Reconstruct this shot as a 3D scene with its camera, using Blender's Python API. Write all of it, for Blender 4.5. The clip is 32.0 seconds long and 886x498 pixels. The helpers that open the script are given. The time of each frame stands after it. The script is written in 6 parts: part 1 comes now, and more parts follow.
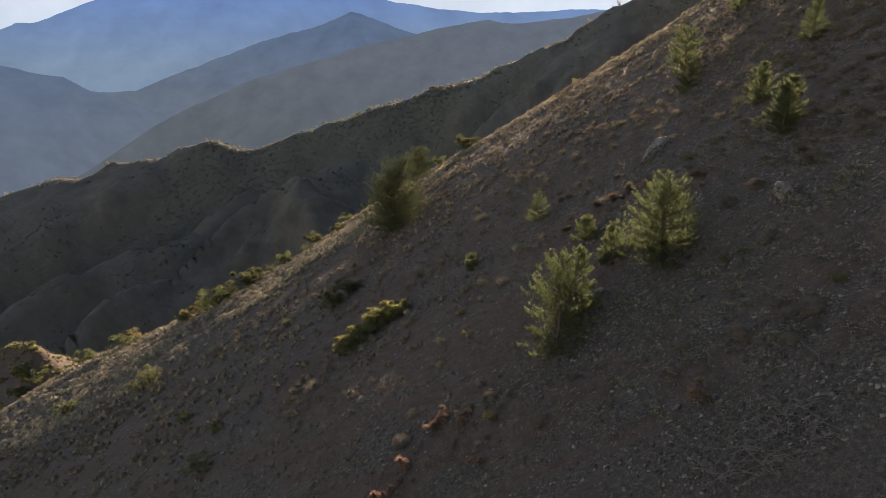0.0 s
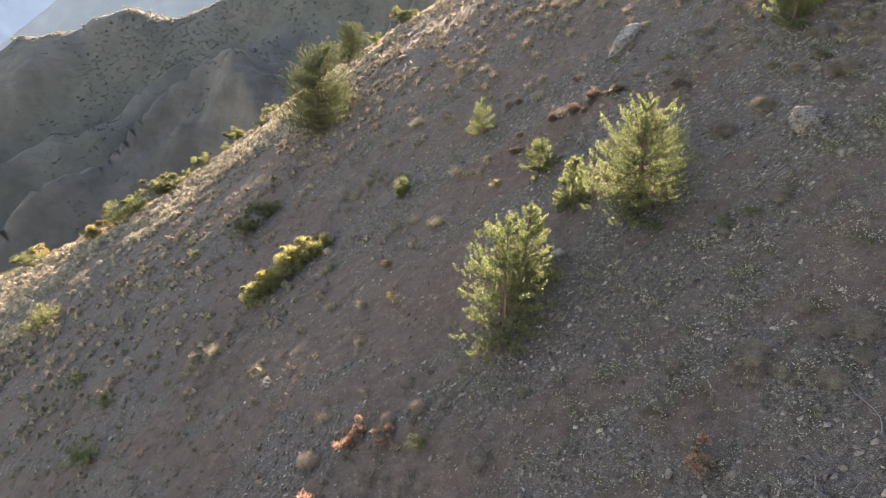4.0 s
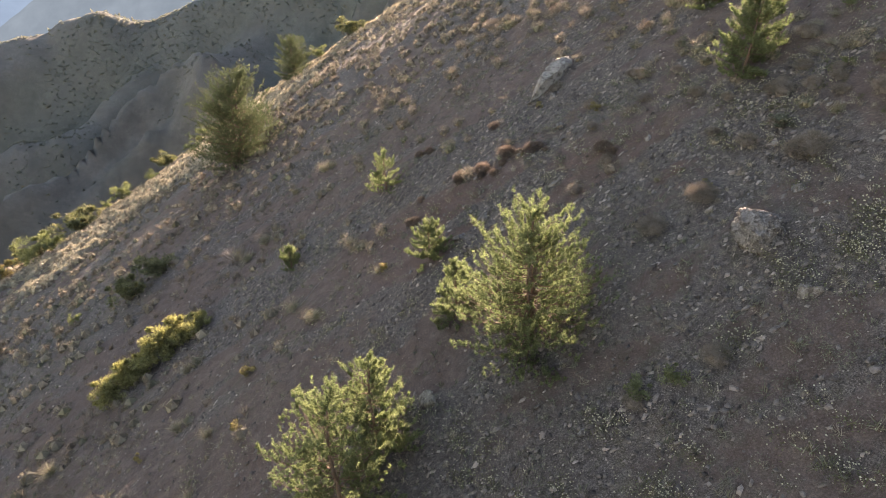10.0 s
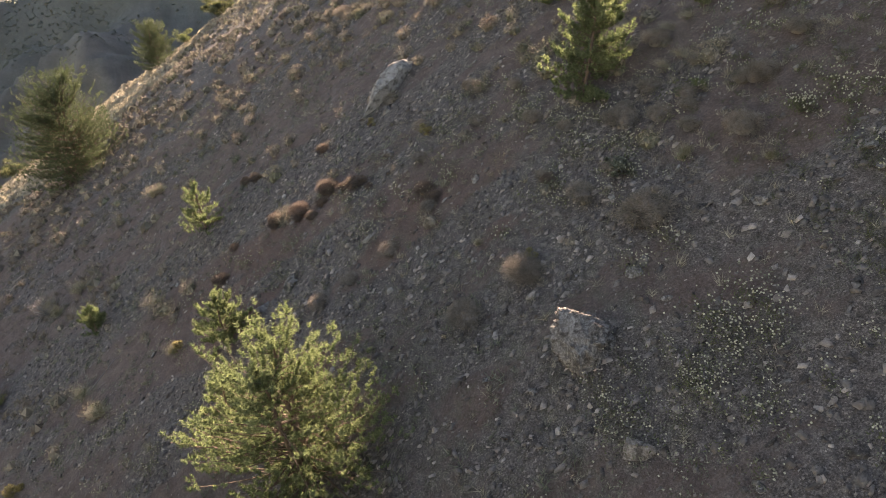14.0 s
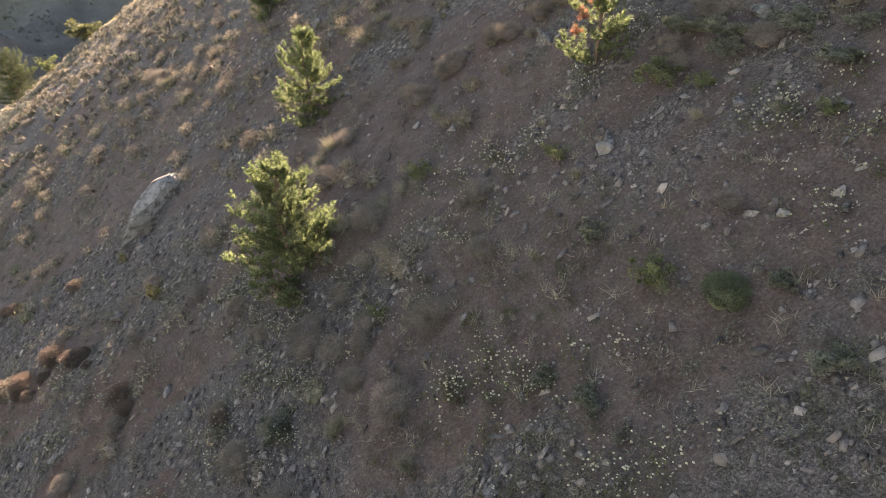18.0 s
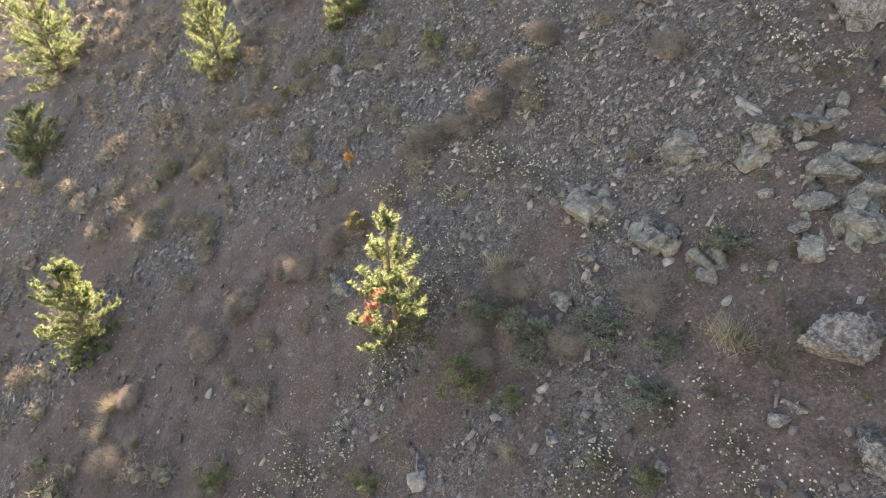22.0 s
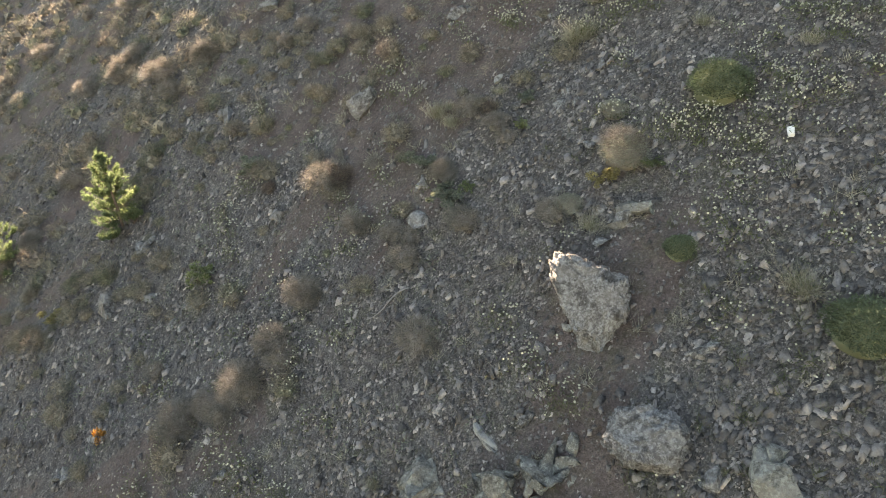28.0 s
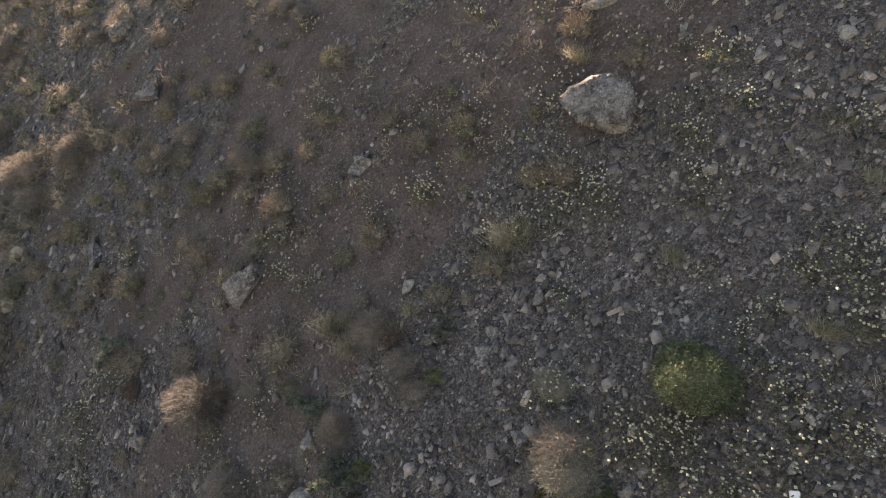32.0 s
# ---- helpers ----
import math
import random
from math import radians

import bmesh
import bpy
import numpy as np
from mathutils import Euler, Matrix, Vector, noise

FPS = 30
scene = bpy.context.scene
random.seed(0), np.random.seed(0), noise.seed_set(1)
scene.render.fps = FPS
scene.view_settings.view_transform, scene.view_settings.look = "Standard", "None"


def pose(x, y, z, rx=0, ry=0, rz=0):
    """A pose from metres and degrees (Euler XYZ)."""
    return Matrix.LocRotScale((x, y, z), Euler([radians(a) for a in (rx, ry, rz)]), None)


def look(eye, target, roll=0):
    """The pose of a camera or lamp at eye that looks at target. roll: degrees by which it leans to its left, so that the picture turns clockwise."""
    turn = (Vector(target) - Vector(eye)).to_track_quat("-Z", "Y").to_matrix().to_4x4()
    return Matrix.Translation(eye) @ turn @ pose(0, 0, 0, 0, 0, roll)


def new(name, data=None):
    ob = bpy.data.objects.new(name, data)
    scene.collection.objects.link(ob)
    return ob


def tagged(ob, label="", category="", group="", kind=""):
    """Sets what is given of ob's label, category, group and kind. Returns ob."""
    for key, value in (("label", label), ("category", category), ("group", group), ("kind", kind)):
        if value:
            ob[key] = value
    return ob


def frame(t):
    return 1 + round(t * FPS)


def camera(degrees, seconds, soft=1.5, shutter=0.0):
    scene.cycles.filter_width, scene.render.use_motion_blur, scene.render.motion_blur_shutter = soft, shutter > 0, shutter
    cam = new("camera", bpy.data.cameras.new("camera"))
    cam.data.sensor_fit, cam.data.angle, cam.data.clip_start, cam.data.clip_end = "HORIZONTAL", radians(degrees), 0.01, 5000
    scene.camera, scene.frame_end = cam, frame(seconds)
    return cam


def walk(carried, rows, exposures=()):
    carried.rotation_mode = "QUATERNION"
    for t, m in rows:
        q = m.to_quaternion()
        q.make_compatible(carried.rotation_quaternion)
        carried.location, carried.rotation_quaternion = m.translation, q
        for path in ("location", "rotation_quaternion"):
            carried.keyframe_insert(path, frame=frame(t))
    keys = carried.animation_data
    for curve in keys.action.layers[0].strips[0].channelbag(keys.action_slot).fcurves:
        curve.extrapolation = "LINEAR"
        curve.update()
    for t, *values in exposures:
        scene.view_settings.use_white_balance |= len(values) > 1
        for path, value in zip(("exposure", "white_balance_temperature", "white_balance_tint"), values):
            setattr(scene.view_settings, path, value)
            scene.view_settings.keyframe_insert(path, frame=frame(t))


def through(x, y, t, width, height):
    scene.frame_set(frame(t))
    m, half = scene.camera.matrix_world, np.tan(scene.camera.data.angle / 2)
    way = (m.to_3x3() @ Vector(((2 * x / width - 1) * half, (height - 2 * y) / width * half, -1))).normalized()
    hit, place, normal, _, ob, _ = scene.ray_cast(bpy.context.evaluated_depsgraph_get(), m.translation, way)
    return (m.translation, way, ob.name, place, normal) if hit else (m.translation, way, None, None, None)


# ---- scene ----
cam = camera(68.8, 32.0, soft=0.6)
METRES, EYE, TILT, LEAN, TURN = 50.0, 14.0, -22.0, 0.0, 0.0
ROWS = [
    (0.0, 0.0, 0.0, 0.0, 0.0, 0.0, -0.0),
    (0.5, 0.0062, 0.0259, 0.0097, 0.01, -1.68, -0.0),
    (1.0, 0.0114, 0.0474, 0.018, -0.08, -4.21, 0.06),
    (1.5, 0.0157, 0.0658, 0.0249, -0.49, -6.98, 0.25),
    (2.0, 0.0192, 0.0811, 0.0311, -1.49, -9.07, 0.68),
    (2.5, 0.0227, 0.0944, 0.0363, -2.6, -10.05, 1.13),
    (4.5, 0.0351, 0.1667, 0.0646, -5.4, -11.87, 2.32),
    (5.0, 0.0353, 0.1706, 0.0656, -7.0, -11.95, 2.92),
    (5.5, 0.0366, 0.171, 0.0661, -7.33, -11.99, 3.07),
    (6.0, 0.0404, 0.1708, 0.0662, -6.46, -11.93, 2.76),
    (6.5, 0.0465, 0.1708, 0.066, -5.67, -11.89, 2.49),
    (7.0, 0.0544, 0.1717, 0.0659, -5.23, -11.89, 2.35),
    (7.5, 0.0645, 0.1812, 0.0693, -4.81, -11.88, 2.22),
    (8.0, 0.077, 0.202, 0.0769, -4.72, -11.87, 2.22),
    (8.5, 0.093, 0.2325, 0.0885, -4.77, -11.84, 2.2),
    (9.0, 0.1079, 0.2606, 0.0989, -5.3, -11.85, 2.45),
    (9.5, 0.1172, 0.2757, 0.1039, -5.4, -11.87, 2.52),
    (10.0, 0.1291, 0.2831, 0.1062, -5.52, -11.86, 2.56),
    (10.5, 0.1452, 0.2863, 0.1071, -5.59, -11.87, 2.62),
    (11.0, 0.1585, 0.2882, 0.1077, -5.76, -11.89, 2.71),
    (11.5, 0.1699, 0.2921, 0.1087, -5.79, -11.9, 2.75),
    (12.0, 0.1811, 0.304, 0.113, -5.82, -11.91, 2.84),
    (12.5, 0.1923, 0.3252, 0.1211, -6.06, -11.9, 2.91),
    (13.0, 0.2034, 0.3496, 0.1303, -6.98, -11.93, 3.27),
    (13.5, 0.2103, 0.3654, 0.1359, -10.11, -13.45, 4.39),
    (15.5, 0.2345, 0.3651, 0.1494, -16.03, -17.5, 6.49),
    (16.0, 0.2566, 0.3703, 0.1596, -17.2, -17.64, 6.94),
    (16.5, 0.2832, 0.3805, 0.1718, -17.37, -17.64, 7.03),
    (17.0, 0.3081, 0.3917, 0.1844, -17.4, -17.63, 7.04),
    (17.5, 0.3289, 0.4017, 0.1958, -17.54, -17.6, 7.1),
    (18.0, 0.3466, 0.411, 0.2066, -17.51, -17.49, 7.08),
    (18.5, 0.3608, 0.4213, 0.2122, -17.51, -17.39, 7.07),
    (19.0, 0.3648, 0.4249, 0.2143, -17.58, -17.47, 7.12),
    (19.5, 0.3682, 0.4278, 0.2195, -18.71, -17.69, 7.57),
    (20.0, 0.3753, 0.4346, 0.2289, -23.03, -18.22, 8.94),
    (20.5, 0.3861, 0.4444, 0.242, -28.91, -19.28, 10.96),
    (21.0, 0.3984, 0.4534, 0.2596, -30.83, -19.56, 11.67),
    (21.5, 0.4035, 0.4545, 0.275, -31.29, -19.51, 11.83),
    (22.0, 0.4041, 0.4521, 0.2847, -31.6, -19.18, 11.95),
    (22.5, 0.4042, 0.448, 0.2969, -32.03, -17.17, 12.12),
    (23.0, 0.4077, 0.4492, 0.3084, -32.98, -15.51, 12.38),
    (23.5, 0.4126, 0.4532, 0.3169, -34.51, -16.27, 12.82),
    (24.0, 0.4174, 0.4566, 0.3251, -35.96, -16.98, 13.21),
    (24.5, 0.4229, 0.4602, 0.3333, -37.74, -17.41, 13.71),
    (25.0, 0.4283, 0.4639, 0.3405, -39.69, -17.79, 14.15),
    (25.5, 0.4336, 0.4677, 0.346, -41.19, -18.16, 14.55),
    (27.5, 0.4807, 0.4539, 0.3417, -40.65, -17.93, 14.27),
    (28.0, 0.4884, 0.4513, 0.3424, -40.45, -17.9, 14.27),
    (28.5, 0.4997, 0.4506, 0.3554, -40.41, -17.94, 14.33),
    (29.0, 0.5152, 0.4555, 0.3697, -41.02, -17.97, 14.47),
    (29.5, 0.5339, 0.4658, 0.3819, -41.82, -18.1, 14.7),
    (30.0, 0.5516, 0.4781, 0.3889, -42.83, -19.54, 14.83),
    (30.5, 0.5603, 0.4844, 0.3916, -42.97, -23.37, 14.8),
    (31.0, 0.5621, 0.4854, 0.3923, -42.98, -24.91, 14.85),
    (31.5, 0.5647, 0.4858, 0.3937, -42.95, -24.93, 14.91),
    (32.0, 0.5727, 0.4886, 0.4013, -42.95, -23.77, 14.97),
]
EXPOSURES = [(t, stops + 0.70, 9200, 30 - 13 * max(0, 1 - abs(t - 27) / 4)) for t, stops in (
    (0.0, 0.65), (1.0, 1.15), (2.0, 1.9), (2.5, 2.15), (4.5, 2.5), (6.0, 2.45), (9.0, 2.2), (10.0, 2.2), (13.0, 1.9), (16.0, 2.1), (17.0, 2.0),
    (18.0, 2.3), (19.0, 2.6), (20.0, 2.75), (21.0, 2.7), (22.0, 2.85), (23.0, 2.5), (24.0, 2.35), (25.5, 2.5), (28.0, 2.65), (29.0, 2.65), (30.0, 2.4), (31.0, 2.0), (32.0, 1.95))]
walk(cam, [(t, pose(0, 0, EYE, TILT, LEAN, TURN) @ pose(METRES * x, METRES * y, METRES * z, 90 + pitch, roll, yaw))
           for t, x, y, z, yaw, pitch, roll in ROWS], EXPOSURES)

# ---- sky and sun: a low evening sun that grazes the slope from beyond the upper shoulder ----
SUN_AZIMUTH, SUN_HEIGHT = 16.0, 5.45      # degrees right of +y, degrees above the horizon
world = bpy.data.worlds.new("sky")
scene.world = world
world.use_nodes = True
wn = world.node_tree
sky = wn.nodes.new("ShaderNodeTexSky")
sky.sky_type = "NISHITA"
sky.sun_disc = False
sky.sun_elevation = radians(SUN_HEIGHT)
sky.sun_rotation = radians(SUN_AZIMUTH)
sky.dust_density, sky.air_density, sky.ozone_density = 0.2, 1.0, 1.2
sky.altitude = 1900
wn.nodes["Background"].inputs["Strength"].default_value = 0.115
wn.links.new(sky.outputs[0], wn.nodes["Background"].inputs["Color"])
sun_data = bpy.data.lights.new("sun", "SUN")
sun_data.energy, sun_data.angle, sun_data.color = 5.0, radians(0.6), (1.0, 0.94, 0.85)
sun = new("sun", sun_data)
a, e = radians(SUN_AZIMUTH), radians(SUN_HEIGHT)
sun.matrix_world = look((0, 0, 60), (-math.sin(a) * math.cos(e), -math.cos(a) * math.cos(e), 60 - math.sin(e)))

# ---- the lie of the land ----
def lattice(ix, iy, seed):
    """A repeatable random value in 0..1 for each whole-number corner."""
    h = (ix.astype(np.int64) * 374761393 + iy.astype(np.int64) * 668265263 + seed * 974634777) & 0xFFFFFFFF
    h = ((h ^ (h >> 13)) * 1274126177) & 0xFFFFFFFF
    return ((h ^ (h >> 16)) & 0xFFFF) / 65535.0


def value_noise(x, y, seed=0):
    fx, fy = np.floor(x), np.floor(y)
    u, v = x - fx, y - fy
    u, v = u * u * (3 - 2 * u), v * v * (3 - 2 * v)
    a, b = lattice(fx, fy, seed), lattice(fx + 1, fy, seed)
    c, d = lattice(fx, fy + 1, seed), lattice(fx + 1, fy + 1, seed)
    return (a * (1 - u) + b * u) * (1 - v) + (c * (1 - u) + d * u) * v - 0.5


def fbm(x, y, size, octaves, seed=0, fall=0.5):
    total, amp = 0.0, 1.0
    for k in range(octaves):
        c, s = math.cos(0.7 * k + 0.4), math.sin(0.7 * k + 0.4)
        total = total + amp * value_noise((c * x + s * y) / size + 31.7 * k, (c * y - s * x) / size - 17.3 * k, seed + k)
        amp, size = amp * fall, size * 0.5
    return total


def softplus(t):
    return np.where(t > 30, t, np.log1p(np.exp(np.minimum(t, 30))))


def smooth(t):
    t = np.clip(t, 0, 1)
    return t * t * (3 - 2 * t)


def rim_y(x):
    """How far the open slope reaches before it rolls over its shoulder."""
    return 80.0 + 27.0 * smooth((x + 29) / 25) - 6.0 * smooth((x - 12) / 26)


def slope_plane(x, y):
    u, v = (np.clip(x, -110, 75) - 20) / 20, (np.clip(y, -40, 150) - 35) / 20
    z = 8.55 + 13.12 * u - 1.81 * v + 0.517 * np.minimum(u * u, 12) - 0.58 * u * v - 0.066 * v * v
    return z + 0.177 * np.clip(u, -3, 3) * np.minimum(v, 4) ** 2 - 0.039 * v ** 3 + 0.6 * (x - np.clip(x, -110, 75))


CREST = ((-60, -17.0), (-44, -15.0), (-35.5, -14.1), (-33.2, -13.7), (-31.6, -13.3), (-29.3, -13.7), (-27.6, -12.8), (-23.7, -12.6), (-22.8, -11.9),
         (-21.4, -11.5), (-19.6, -11.5), (-17.6, -12.5), (-16.5, -12.5), (-14, -11.8), (-11.6, -11.2), (-9.1, -10.4), (-6.6, -9.7), (-4.1, -9.1),
         (-1.7, -8.3), (0.8, -7.6), (3.2, -6.8), (5.6, -5.6), (7.9, -4.5), (10.2, -3.5), (12.3, -2.0), (14, -1.0), (20, 2.5), (30, 6.0), (45, 8.0), (70, 7.0))


def far_reach(az):
    """How far off the dark ridge's crest stands, by direction."""
    return 450 - 1.2 * np.clip(az, -40, 40)


SPURS = (((-95, 450), (-190, 335)), ((-30, 370), (-165, 270)), ((20, 420), (-95, 285)))


def spur(x, y, line, wide):
    """1 on the sharp crest of a side ridge, falling to 0 beside it."""
    (x0, y0), (x1, y1) = line
    n = math.hypot(x1 - x0, y1 - y0)
    along = np.clip(((x - x0) * (x1 - x0) + (y - y0) * (y1 - y0)) / n / n, 0, 1)
    d = np.hypot(x - x0 - along * (x1 - x0), y - y0 - along * (y1 - y0)) + fbm(x, y, 30.0, 3, 71) * 12
    return np.exp(-np.abs(d) / wide)


def valley(x, y):
    """0 on the sharp crests of the side ridges, that run down towards the west, high in the gullies between them."""
    return np.abs(fbm(0.80 * x - 0.60 * y, 0.24 * (0.60 * x + 0.80 * y), 62.0, 3, 40))


def far_land(x, y):
    """The valley behind the shoulder and the dark ridge across it."""
    r, az = np.hypot(x, y), np.degrees(np.arctan2(x, y))
    top = np.interp(az, [p[0] for p in CREST], [p[1] for p in CREST])
    wide = np.interp(az, [p[0] for p in CREST[::6]] + [70], [p[1] for p in CREST[::6]] + [7.0])
    far = far_reach(az)
    crest, soft_crest = 14 + far * np.tan(np.radians(top + 0.35)), 14 + far * np.tan(np.radians(wide))
    near = 225.0
    foot = 14 - near * math.tan(radians(41.0)) - 0.25 * np.clip(az + 30, -60, 0) + 1.4 * np.clip(az + 20, 0, 60)
    k = (r - near) / (far - near)
    z = foot + (soft_crest - foot) * np.clip(k, 0, 1) ** 0.85 + (crest - soft_crest) * smooth((k - 0.8) / 0.2)
    gully = valley(x, y) * 115 + fbm(x, y, 45.0, 4, 50) * 14
    z = z - (gully - 14) * smooth(k * 3) * smooth((1 - k) * 2.2)
    z = z + fbm(x, y, 22.0, 4, 60) * 5.0 * smooth(k * 3)
    z = z + (spur(x, y, SPURS[0], 22) * 13 + spur(x, y, SPURS[1], 20) * 11 + spur(x, y, SPURS[2], 20) * 10) * smooth(k * 5) * smooth((1 - k) * 2.2)
    return z - softplus((r - far) / 12) * 12 * 0.55


def bumps(x, y):
    return (fbm(x * 0.8, y, 9.0, 2, 3) * 0.30 + fbm(x, y * 0.75, 2.6, 3, 7) * 0.17
            + fbm(x + 0.6 * y, y - 0.3 * x, 0.75, 2, 11) * 0.075)


def height(x, y):
    """The height of the ground at (x, y): the near slope, its shoulder, the valley and the ridge beyond."""
    x, y = np.asarray(x, float), np.asarray(y, float)
    hollow = -0.85 * np.exp(-((x + 1) / 8) ** 2 - ((y - 43) / 9) ** 2)
    knoll = (21.0 + 7 * fbm(x, y, 7.0, 3, 75)) * np.exp(-((x + 78) / 19) ** 2 - ((y - 99) / 9) ** 2)
    over = softplus((y - rim_y(x) - 2 * fbm(x, y, 14.0, 2, 21)) / 3.0) * 3.0
    near = slope_plane(x, y) + hollow + knoll - 0.75 * over + bumps(x, y) * smooth((150 - np.hypot(x - 10, y - 40)) / 60)
    near = near + (fbm(x, y, 1.9, 2, 33) * 0.6 + fbm(x, y, 0.8, 1, 35) * 0.22) * np.clip(1 - np.abs(rim_y(x) - y - 5) / 20, 0, 1)
    r = np.hypot(x, y)
    side = smooth((r - 120) / 70) * smooth((y - 20) / 90)
    far = np.where(y > -50, far_land(x, y), near)
    near = np.maximum(near, far - 40 * (1 - side))
    return near * (1 - side) + far * side

BARE = ((33.5, 35.4, 1.5, 0.9), (13.0, 33.6, 2.4, 1.2), (14.6, 31.0, 1.8, 0.9), (22.6, 36.2, 1.6, 0.7), (22.0, 33.7, 1.2, 0.6), (23.2, 36.4, 1.5, 0.6), (3.0, 28.0, 2.5, 1.6))


def stony(x, y):
    """How thickly shale covers the ground: streaks down the slope, with bare earth between them."""
    k = 0.46 + 2.3 * fbm(x * 0.45 + 0.1 * y, y - 0.1 * x, 2.6, 3, 90) + 1.3 * fbm(x * 0.5, y, 1.1, 2, 91)
    for bx, by, wide, deep in BARE:
        k = k - 0.7 * np.exp(-((x - bx) / wide) ** 2 - ((y - by) / deep) ** 2)
    return np.clip(k, 0.10, 1)


def reddish(x, y):
    """Where the bare earth is red."""
    k = -0.05 + 1.1 * fbm(x * 0.5, y, 4.5, 3, 92)
    for bx, by, wide, deep in BARE:
        k = k + 0.5 * np.exp(-((x - bx) / wide) ** 2 - ((y - by) / deep) ** 2)
    return np.clip(k, 0, 1) * smooth((x + 1) / 9)


# ---- materials ----
MAT = {}


class Shader:
    """A small helper that builds a node material."""

    def __init__(self, name):
        self.mat = bpy.data.materials.new(name)
        self.mat.use_nodes = True
        self.tree = self.mat.node_tree
        self.bsdf = self.tree.nodes["Principled BSDF"]
        self.out = self.tree.nodes["Material Output"]
        self.bsdf.inputs["Specular IOR Level"].default_value = 0.25
        MAT[name] = self.mat

    def node(self, kind, **sets):
        n = self.tree.nodes.new(kind)
        for key, value in sets.items():
            n.inputs[key.replace("_", " ")].default_value = value
        return n

    def link(self, a, b):
        self.tree.links.new(a, b)

    def coords(self):
        return self.tree.nodes.new("ShaderNodeNewGeometry").outputs["Position"]

    def noise(self, size, detail=4.0, rough=0.6, source=None):
        n = self.node("ShaderNodeTexNoise", Scale=1.0 / size, Detail=detail, Roughness=rough)
        self.link(source or self.coords(), n.inputs["Vector"])
        return n.outputs["Fac"]

    def ramp(self, fac, *stops):
        r = self.tree.nodes.new("ShaderNodeValToRGB")
        while len(r.color_ramp.elements) < len(stops):
            r.color_ramp.elements.new(0.5)
        for e, (p, c) in zip(r.color_ramp.elements, stops):
            e.position, e.color = p, (*c, 1.0) if len(c) == 3 else c
        self.link(fac, r.inputs["Fac"])
        return r.outputs["Color"]

    def mix(self, fac, a, b, mode="MIX"):
        m = self.tree.nodes.new("ShaderNodeMix")
        m.data_type, m.blend_type = "RGBA", mode
        for sock, value in ((m.inputs[0], fac), (m.inputs[6], a), (m.inputs[7], b)):
            if isinstance(value, bpy.types.NodeSocket):
                self.link(value, sock)
            elif isinstance(value, tuple):
                sock.default_value = (*value, 1.0)
            else:
                sock.default_value = value
        return m.outputs[2]

    def random(self, island=False):
        if island:
            return self.tree.nodes.new("ShaderNodeNewGeometry").outputs["Random Per Island"]
        return self.tree.nodes.new("ShaderNodeObjectInfo").outputs["Random"]

    def bump(self, fac, strength, distance):
        b = self.node("ShaderNodeBump", Strength=strength, Distance=distance)
        self.link(fac, b.inputs["Height"])
        return b.outputs["Normal"]

    def finish(self, color, rough=0.9, normal=None):
        if isinstance(color, tuple):
            self.bsdf.inputs["Base Color"].default_value = (*color, 1)
        else:
            self.link(color, self.bsdf.inputs["Base Color"])
        self.bsdf.inputs["Roughness"].default_value = rough
        if normal is not None:
            self.link(normal, self.bsdf.inputs["Normal"])
        return self.mat


